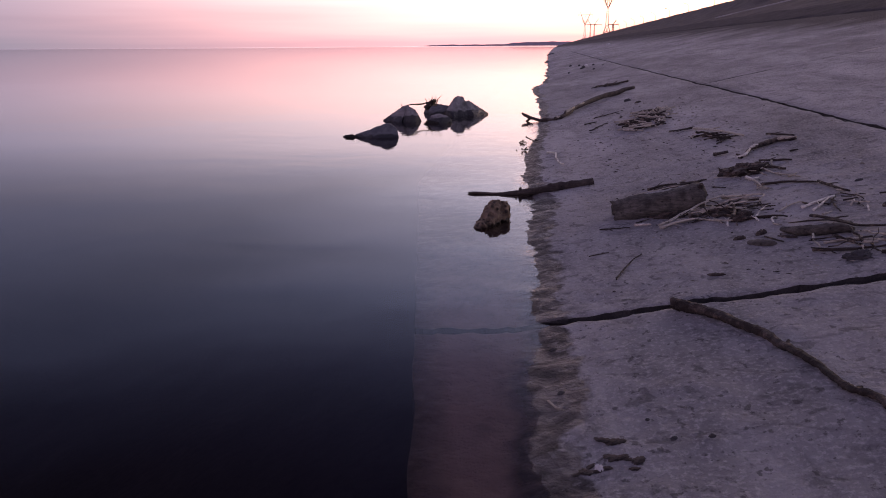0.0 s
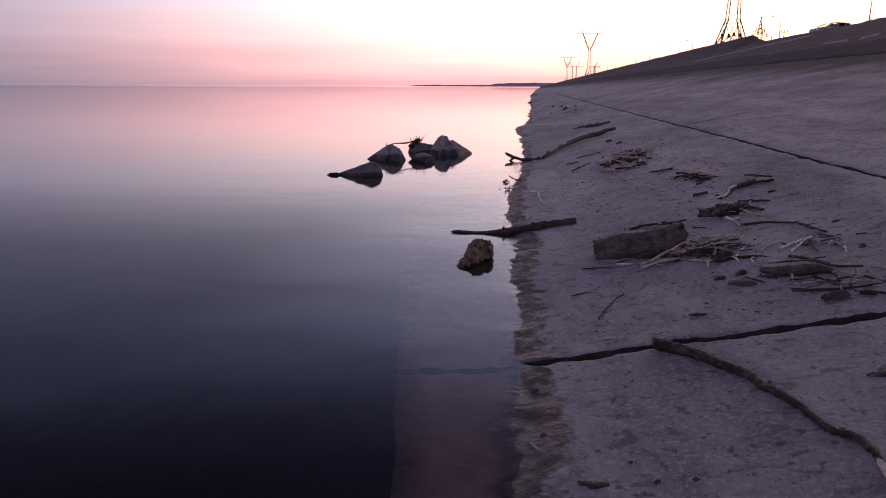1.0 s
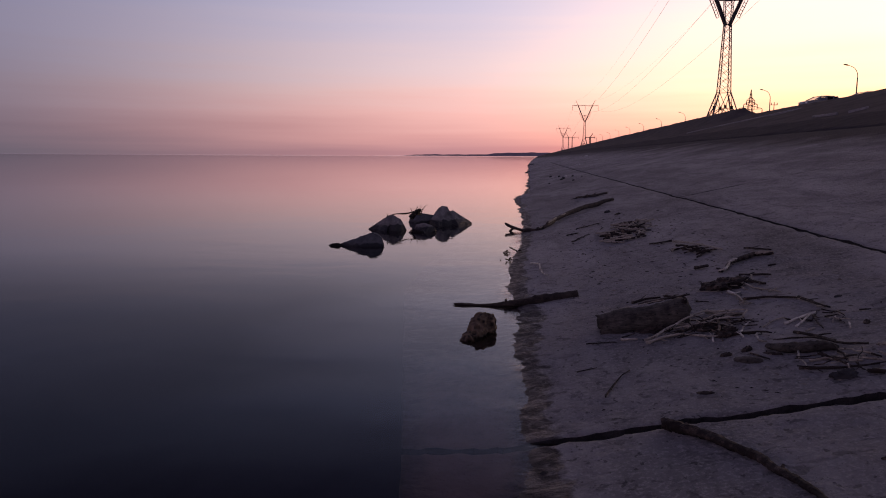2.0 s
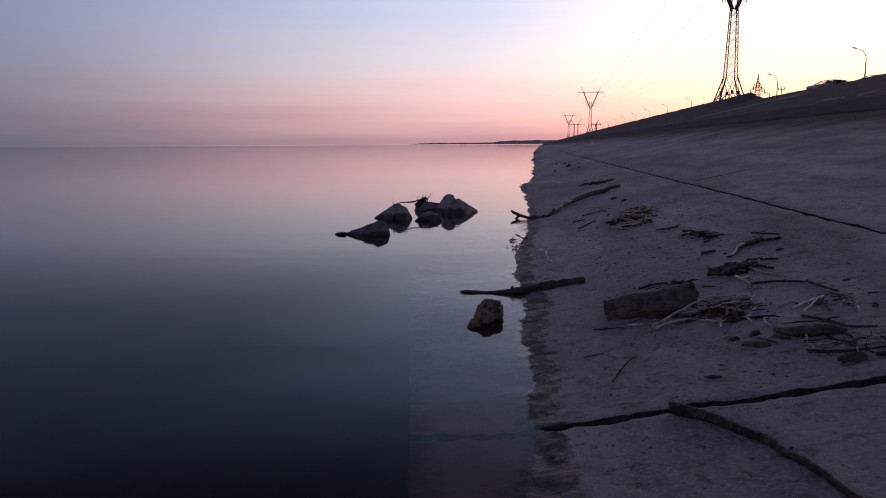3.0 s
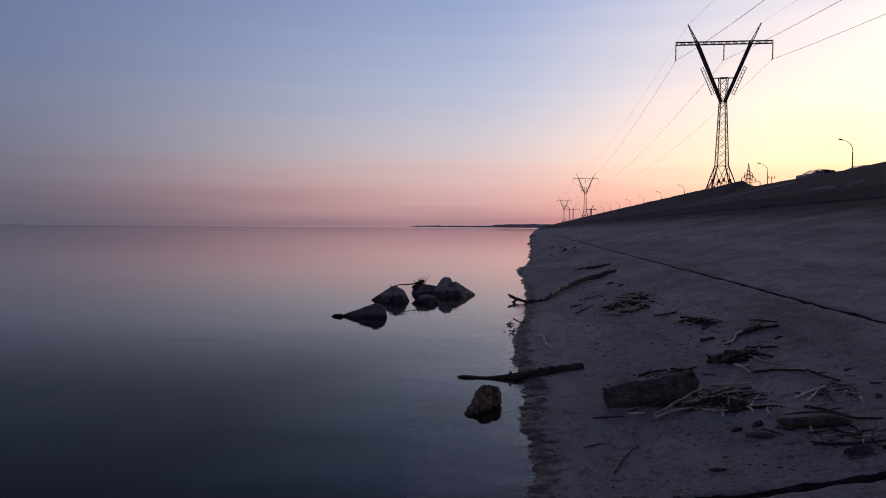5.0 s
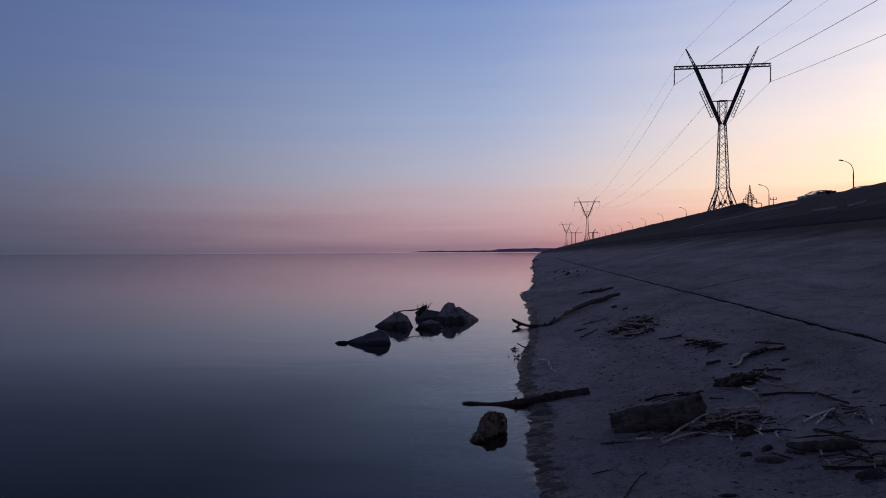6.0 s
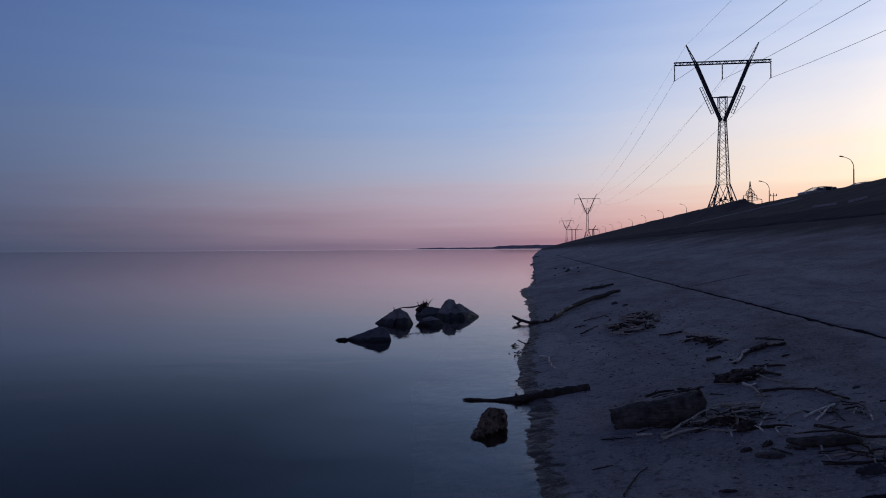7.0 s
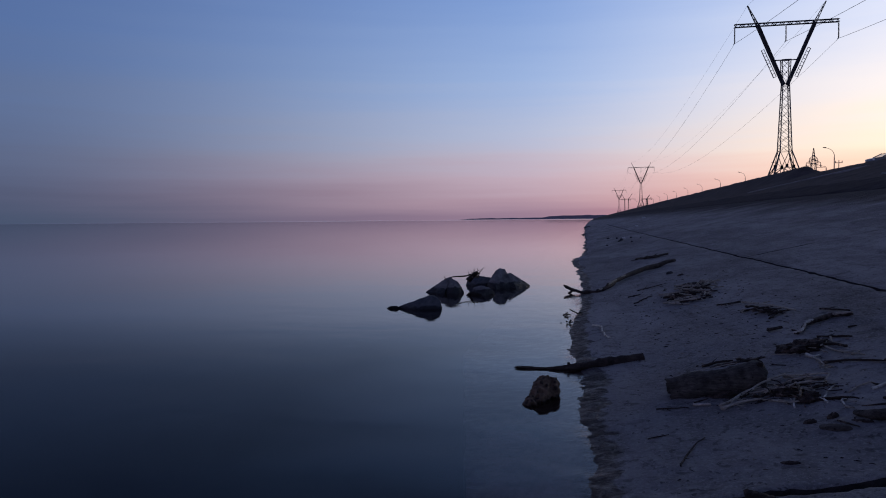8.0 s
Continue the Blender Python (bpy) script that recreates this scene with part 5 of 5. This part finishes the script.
def power_cable(a, b, sag, radius, label):
    bm = bmesh.new()
    pts = []
    for i in range(41):
        f = i / 40
        p = Vector(a).lerp(Vector(b), f)
        p.z -= 4 * sag * f * (1 - f)
        pts.append(p - Vector(a))
    add_tube(bm, pts, [radius] * 41, 5)
    return solid("power_cable", bm, CABLE, Matrix.Translation(a), label, "cable", "cables of the power line")


for (x0, y0, z0, s0), (x1, y1, z1, s1) in zip(LINE[:3], LINE[1:4]):
    near = y0 < 0
    for wx in WIRE_X:
        power_cable((x0 + wx * s0, y0, z0 + (36.5 - PYLON_FOOT) * s0), (x1 + wx * s1, y1, z1 + (36.5 - PYLON_FOOT) * s1), 13.3 if near else 9.5, 0.034 if near else 0.026, "thin sagging overhead power cable between pylons")
    for wx in (-7.25, 7.25):
        power_cable((x0 + wx * s0, y0, z0 + (43.9 - PYLON_FOOT) * s0), (x1 + wx * s1, y1, z1 + (43.9 - PYLON_FOOT) * s1), 10.5 if near else 7.0, 0.016, "very thin overhead earth wire between pylons")


def side_pylon(x, y, z, height):
    """A slim tower with short stacked arms and hanging insulators, on the far side of the dam."""
    thing = base("mast_tower", pose(x, y, z), "slim distant lattice tower with short stacked arms", "pylon", "towers behind the dam")
    bm = bmesh.new()
    lattice(bm, height * 0.05, height * 0.026, 0, height * 0.82, 9, 0.13, 0.07)
    lattice(bm, height * 0.02, 0.06, height * 0.82, height, 4, 0.1, 0.05)
    part("mast", bm, STEEL, thing)
    for h, w in ((0.725, 4.2), (0.785, 2.4), (0.84, 1.4)):
        for s in (-1, 1):
            reach = s * w * height / 26
            bm = bmesh.new()
            for side in (-0.35, 0.35):
                add_bar(bm, (0, side, h * height), (reach, 0, h * height + 0.25), 0.12)
                add_bar(bm, (0, side, h * height + 1.5), (reach, 0, h * height + 0.3), 0.1)
            for f in (0.35, 0.65):
                add_bar(bm, (reach * f, 0, h * height + 0.1), (reach * f, 0, h * height + 1.5 - 1.2 * f), 0.09)
            arm = part("arm", bm, STEEL, thing)
            bm = bmesh.new()
            add_tube(bm, [(reach, 0, h * height + 0.25), (reach, 0, h * height - 0.5), (reach, 0, h * height - 1.3)], [0.08, 0.17, 0.1], 6)
            part("insulator", bm, GLASS_INSULATOR, arm)
    return thing


def t_mast(x, y, z, height, lean):
    """A far single pole with one crossarm and a slanting stay."""
    thing = base("line_mast", pose(x, y, z), "far slim line mast with one level crossarm", "pylon", "towers behind the dam")
    bm = bmesh.new()
    lattice(bm, 0.8, 0.45, 0, height * 0.8, 7, 0.3, 0.12)
    part("mast", bm, STEEL_DARK, thing)
    bm = bmesh.new()
    add_bar(bm, (-height * 0.3, 0, height * 0.78), (height * 0.3, 0, height * 0.78), 0.55)
    for s in (-1, 0, 1):
        add_bar(bm, (s * height * 0.28, 0, height * 0.78), (s * height * 0.28, 0, height * 0.70), 0.3)
    part("crossarm", bm, STEEL_DARK, thing)
    bm = bmesh.new()
    add_bar(bm, (0, 0, height * 0.78), (lean * height * 0.16, 0, height * 1.02), 0.5)
    part("horn", bm, STEEL_DARK, thing)
    return thing


foot = ground_height(79.6, 260) - 0.2
side_pylon(79.6, 260, foot, 25.2 - foot)
for tx, ty, top, lean in ((82.9, 1200, 41.7, 1), (56.2, 600, 20.5, 1), (75.5, 1180, 40.0, -1)):
    foot = ground_height(tx, ty) - 0.2
    t_mast(tx, ty, foot, top - foot, lean)


# ---- road on the crest ----
def street_lamp(x, y, z):
    """A street lamp with a curved arm over the road."""
    thing = base("street_lamp", pose(x, y, z), "grey street lamp with a curved arm, unlit", "street lamp", "street lamps on the dam")
    bm = bmesh.new()
    add_tube(bm, [(0, 0, 0), (0, 0, 3.0), (0, 0, 6.1)], [0.11, 0.095, 0.08], 10)
    part("pole", bm, LAMP_GREY, thing)
    bm = bmesh.new()
    pts, rad = resample([(0, 0, 6.0), (-0.04, 0, 6.7), (-0.4, 0, 7.4), (-0.95, 0, 7.75), (-1.4, 0, 7.9)], [0.065, 0.055, 0.048, 0.042, 0.038], 14)
    add_tube(bm, pts, rad, 8)
    arm = part("arm", bm, LAMP_GREY, thing, "", True)
    bm = bmesh.new()
    add_tube(bm, [(-1.3, 0, 7.87), (-1.45, 0, 7.92), (-1.8, 0, 8.0), (-2.0, 0, 8.02)], [0.06, 0.15, 0.17, 0.07], 10, 0, 0, 0.55)
    part("lamp_head", bm, STEEL_DARK, arm, "dark unlit lamp head", True)
    return thing


first_lamp = street_lamp(47.0, 106.5, ROAD_Z)
for k in range(1, 14):
    ly = 106.5 + 35.2 * k
    copy_thing(first_lamp, pose(47.0, ly, ROAD_Z - 0.2))


def car(x, y, z, turn, paint, label, size=1.0):
    """A parked estate car, nose along its own -x."""
    thing = base("car", pose(x, y, z, 0, 0, turn) @ Matrix.Diagonal((size, size, size, 1)), label, "car", "parked cars")
    # outline of the lower body from the side: x, z
    body = [(-2.15, 0.35), (-2.2, 0.62), (-2.05, 0.78), (-1.25, 0.95), (-0.95, 0.98), (2.1, 0.98), (2.18, 0.7), (2.12, 0.35)]
    bm = bmesh.new()
    left = [bm.verts.new((px, -0.85, pz)) for px, pz in body]
    right = [bm.verts.new((px, 0.85, pz)) for px, pz in body]
    bm.faces.new(left)
    bm.faces.new(right[::-1])
    for i in range(len(body)):
        j = (i + 1) % len(body)
        bm.faces.new((left[j], left[i], right[i], right[j]))
    bmesh.ops.recalc_face_normals(bm, faces=bm.faces)
    bmesh.ops.bevel(bm, geom=[e for e in bm.edges], offset=0.06, segments=2, affect="EDGES")
    part("body", bm, paint, thing, "", True)
    roof = [(-0.25, 1.42), (0.5, 1.48), (1.75, 1.44)]
    for sy in (-1, 1):
        for a, b in (((-1.2, 0.96), (-0.25, 1.42)), ((0.35, 0.96), (0.4, 1.46)), ((1.25, 0.96), (1.3, 1.46)), ((2.08, 0.96), (1.78, 1.43))):
            bm = bmesh.new()
            add_bar(bm, (a[0], sy * 0.8, a[1]), (b[0], sy * 0.66, b[1]), 0.09)
            part("pillar", bm, paint, thing)
    bm = bmesh.new()
    top = [[bm.verts.new((px, sy * 0.70, pz + dz)) for px, pz in roof] for sy, dz in ((-1, 0), (-0.6, 0.03), (0.6, 0.03), (1, 0))]
    for a, b in zip(top, top[1:]):
        for i in range(2):
            bm.faces.new((a[i], a[i + 1], b[i + 1], b[i]))
    bmesh.ops.solidify(bm, geom=bm.faces[:], thickness=0.05)
    part("roof", bm, paint, thing, "", True)
    panes = [("windscreen", GLASS, [(-1.15, -0.74, 0.98), (-1.15, 0.74, 0.98), (-0.28, 0.62, 1.4), (-0.28, -0.62, 1.4)]),
             ("rear_window", DARK_GLASS, [(2.05, -0.74, 0.98), (2.05, 0.74, 0.98), (1.78, 0.62, 1.4), (1.78, -0.62, 1.4)])]
    for sy in (-1, 1):
        panes.append(("front_window", GLASS, [(-1.1, sy * 0.77, 0.98), (0.32, sy * 0.77, 0.98), (0.36, sy * 0.65, 1.41), (-0.3, sy * 0.65, 1.41)]))
        panes.append(("back_window", DARK_GLASS, [(0.38, sy * 0.77, 0.98), (2.0, sy * 0.77, 0.98), (1.75, sy * 0.65, 1.41), (0.42, sy * 0.65, 1.41)]))
    for nm, glass, pts in panes:
        bm = bmesh.new()
        bm.faces.new([bm.verts.new(p) for p in pts])
        bmesh.ops.solidify(bm, geom=bm.faces[:], thickness=0.008)
        part(nm, bm, glass, thing)
    for wx in (-1.4, 1.35):
        for sy in (-1, 1):
            bm = bmesh.new()
            add_tube(bm, [(wx, sy * 0.68, 0.31), (wx, sy * 0.72, 0.31), (wx, sy * 0.86, 0.31), (wx, sy * 0.88, 0.31)], [0.27, 0.31, 0.31, 0.27], 20)
            tyre = part("tyre", bm, RUBBER, thing)
            bm = bmesh.new()
            add_tube(bm, [(wx, sy * 0.84, 0.31), (wx, sy * 0.89, 0.31)], [0.19, 0.17], 16)
            part("rim", bm, STEEL, tyre)
    for sy in (-1, 1):
        bm = bmesh.new()
        add_bar(bm, (-2.16, sy * 0.45, 0.66), (-2.16, sy * 0.78, 0.68), 0.08, 0.12)
        part("headlight", bm, GLASS, thing)
    return thing


car(30.9, 78.0, ROAD_Z + 0.02, 16, CAR_SILVER, "silver estate car parked on the dam road", 0.88)
car(34.0, 75.0, ROAD_Z + 0.01, 14, CAR_WHITE, "pale car parked behind another on the dam road")


def roadside_post(x, y, z, h):
    bm = bmesh.new()
    add_tube(bm, [(0, 0, 0), (0, 0, h)], [0.09, 0.07], 8)
    add_bar(bm, (-0.62, 0, h - 0.5), (0.62, 0, h - 0.5), 0.1)
    for s in (-0.55, 0.55):
        add_tube(bm, [(s, 0, h - 0.45), (s, 0, h - 0.1)], [0.09, 0.06], 6)
    return solid("utility_pole", bm, LAMP_GREY, pose(x, y, z), "short utility pole with a crossarm by the road", "pole")


roadside_post(47.9, 142.0, ROAD_Z, 5.4)


def kerb(points, width, label):
    """A pale concrete strip along the upper bank, through plan points."""
    pts, _ = resample([(x, y, 0) for x, y in points], [1] * len(points), 14)
    bm = bmesh.new()
    rows_v = []
    for i, p in enumerate(pts):
        d = (pts[min(i + 1, 13)] - pts[max(i - 1, 0)]).normalized()
        s = Vector((d.y, -d.x, 0)) * width * (0.5 + 0.12 * noise.noise(Vector((p.y, 1, 3))))
        if s.x < 0:
            s = -s
        a, b = p - s, p + s
        za, zb = slope_z(a.x, a.y), slope_z(b.x, b.y)
        rows_v.append([bm.verts.new(q) for q in ((a.x, a.y, za - 0.2), (a.x, a.y, za + 0.08), (b.x, b.y, zb + 0.08), (b.x, b.y, zb - 0.2))])
    for a, b in zip(rows_v, rows_v[1:]):
        for j in range(3):
            bm.faces.new((a[j], a[j + 1], b[j + 1], b[j]))
    bm.faces.new(rows_v[0][::-1])
    bm.faces.new(rows_v[-1])
    bmesh.ops.recalc_face_normals(bm, faces=bm.faces)
    return solid("kerb", bm, PALE_CONCRETE, None, label, "kerb", kind="structure")


kerb([(19.5, 86), (21.4, 79), (23.6, 71), (24.6, 66)], 0.32, "pale concrete path edge climbing the upper bank")
kerb([(18.50, 47.4), (18.42, 45.6), (18.44, 43.8)], 0.11, "pale broken concrete kerb on the upper bank")
kerb([(18.5, 42.4), (18.85, 42.0), (19.2, 41.7)], 0.11, "pale broken concrete kerb on the upper bank")


# ---- concrete slabs of the slope ----
paving = base("pavement", Matrix.Identity(4), "weathered grey concrete slabs facing the dam slope", "concrete slope", kind="structure")


def slab(xs, ys, seed, cut=False):
    """One cast slab with worn, broken edges; its sides go down into the joints."""
    verts, faces = [], []
    n, m = len(xs), len(ys)
    top = {}
    for j, y in enumerate(ys):
        for i, x in enumerate(xs):
            px, py = x + bend(y), y
            if cut and x < 0.1:
                # sunken edge of the slab, running out askew under water
                lim = 0.02 - 0.165 * min(max(y, 0.5), 9)
                px = max(px, lim + 0.03 * noise.noise(Vector((y * 2, 3, 1))) + 0.0015 * i)
            edge_y, edge_x = min(j, m - 1 - j), min(i, n - 1 - i)
            drop = 0.0
            s = 1 if j < m / 2 else -1
            d = abs(y - (ys[0] if s > 0 else ys[-1]))
            far_edge = ys[0 if s > 0 else -1]
            packed = x > 5.2 or far_edge > 20 or (far_edge > 10 and x < 3.7)
            if d < 0.14 and not packed:
                # broken arris, eaten back unevenly
                eat = 0.012 + 0.03 * max(0, noise.noise(Vector((x * 3.3, seed, s)))) + 0.026 * noise.noise(Vector((x * 9, seed + 2, s))) + 0.016 * noise.noise(Vector((x * 26, seed + 5, s)))
                py += s * eat * (1 - d / 0.14)
            if edge_y == 0:
                if packed:
                    py, drop = y - s * (GAP - 0.002), 0.003
                else:
                    drop = 0.006 + 0.008 * noise.noise(Vector((x * 6, seed, 5)))
            if edge_x == 0 and not (cut and i == 0):
                q = 1 if i == 0 else -1
                px += q * (0.008 + 0.03 * max(0, noise.noise(Vector((y * 2.3, seed + 4, q)))) + 0.03 * noise.noise(Vector((y * 5, seed + 6, q))))
                drop = max(drop, 0.008)
            top[i, j] = len(verts)
            verts.append((px, py, ground_at(px, py) - drop))
    for j in range(m - 1):
        for i in range(n - 1):
            faces.append((top[i, j], top[i + 1, j], top[i + 1, j + 1], top[i, j + 1]))
    ring = [top[i, 0] for i in range(n)] + [top[n - 1, j] for j in range(1, m)] + [top[i, m - 1] for i in range(n - 2, -1, -1)] + [top[0, j] for j in range(m - 2, 0, -1)]
    low = []
    for k in ring:
        x, y, z = verts[k]
        low.append(len(verts))
        verts.append((x, y, z - 0.24))
    for a in range(len(ring)):
        b = (a + 1) % len(ring)
        faces.append((ring[b], ring[a], low[a], low[b]))
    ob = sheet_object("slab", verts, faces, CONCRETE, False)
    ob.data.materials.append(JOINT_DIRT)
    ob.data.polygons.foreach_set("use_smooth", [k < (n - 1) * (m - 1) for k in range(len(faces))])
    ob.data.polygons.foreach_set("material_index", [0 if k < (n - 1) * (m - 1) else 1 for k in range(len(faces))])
    ob.parent = paving
    return ob


GAP = 0.027
for row in range(-1, SLAB_ROWS):
    y0, y1 = JOINT_Y + row * SLAB + GAP, JOINT_Y + (row + 1) * SLAB - GAP
    if row == -1:
        ys = [y0, y0 + 4, y0 + 8] + steps_between(1.2, y1, 0.035)
        xs = steps_between(-1.6, 2.4, 0.035) + steps_between(2.5, JOINT_X - 0.016, 0.12)
    elif row == 0:
        ys = steps_between(y0, y1, 0.026, 1.006)
        xs = steps_between(-1.75, 2.9, 0.036) + steps_between(2.95, JOINT_X - 0.016, 0.06)
    elif row == 1:
        ys = steps_between(y0, y1, 0.1, 1.01)
        xs = steps_between(-1.75, JOINT_X - 0.016, 0.1)
    else:
        ys, xs = steps_between(y0, y1, 0.3), steps_between(-1.75, JOINT_X - 0.016, 0.2)
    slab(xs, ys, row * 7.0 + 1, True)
    ys2 = steps_between(y0, y1, 0.1 if row < 2 else 0.3, 1.01)
    slab(steps_between(JOINT_X + 0.016, EDGE + TOE - 0.02, 0.1 if row < 2 else 0.3, 1.02, 0.3), ys2, row * 7.0 + 4)
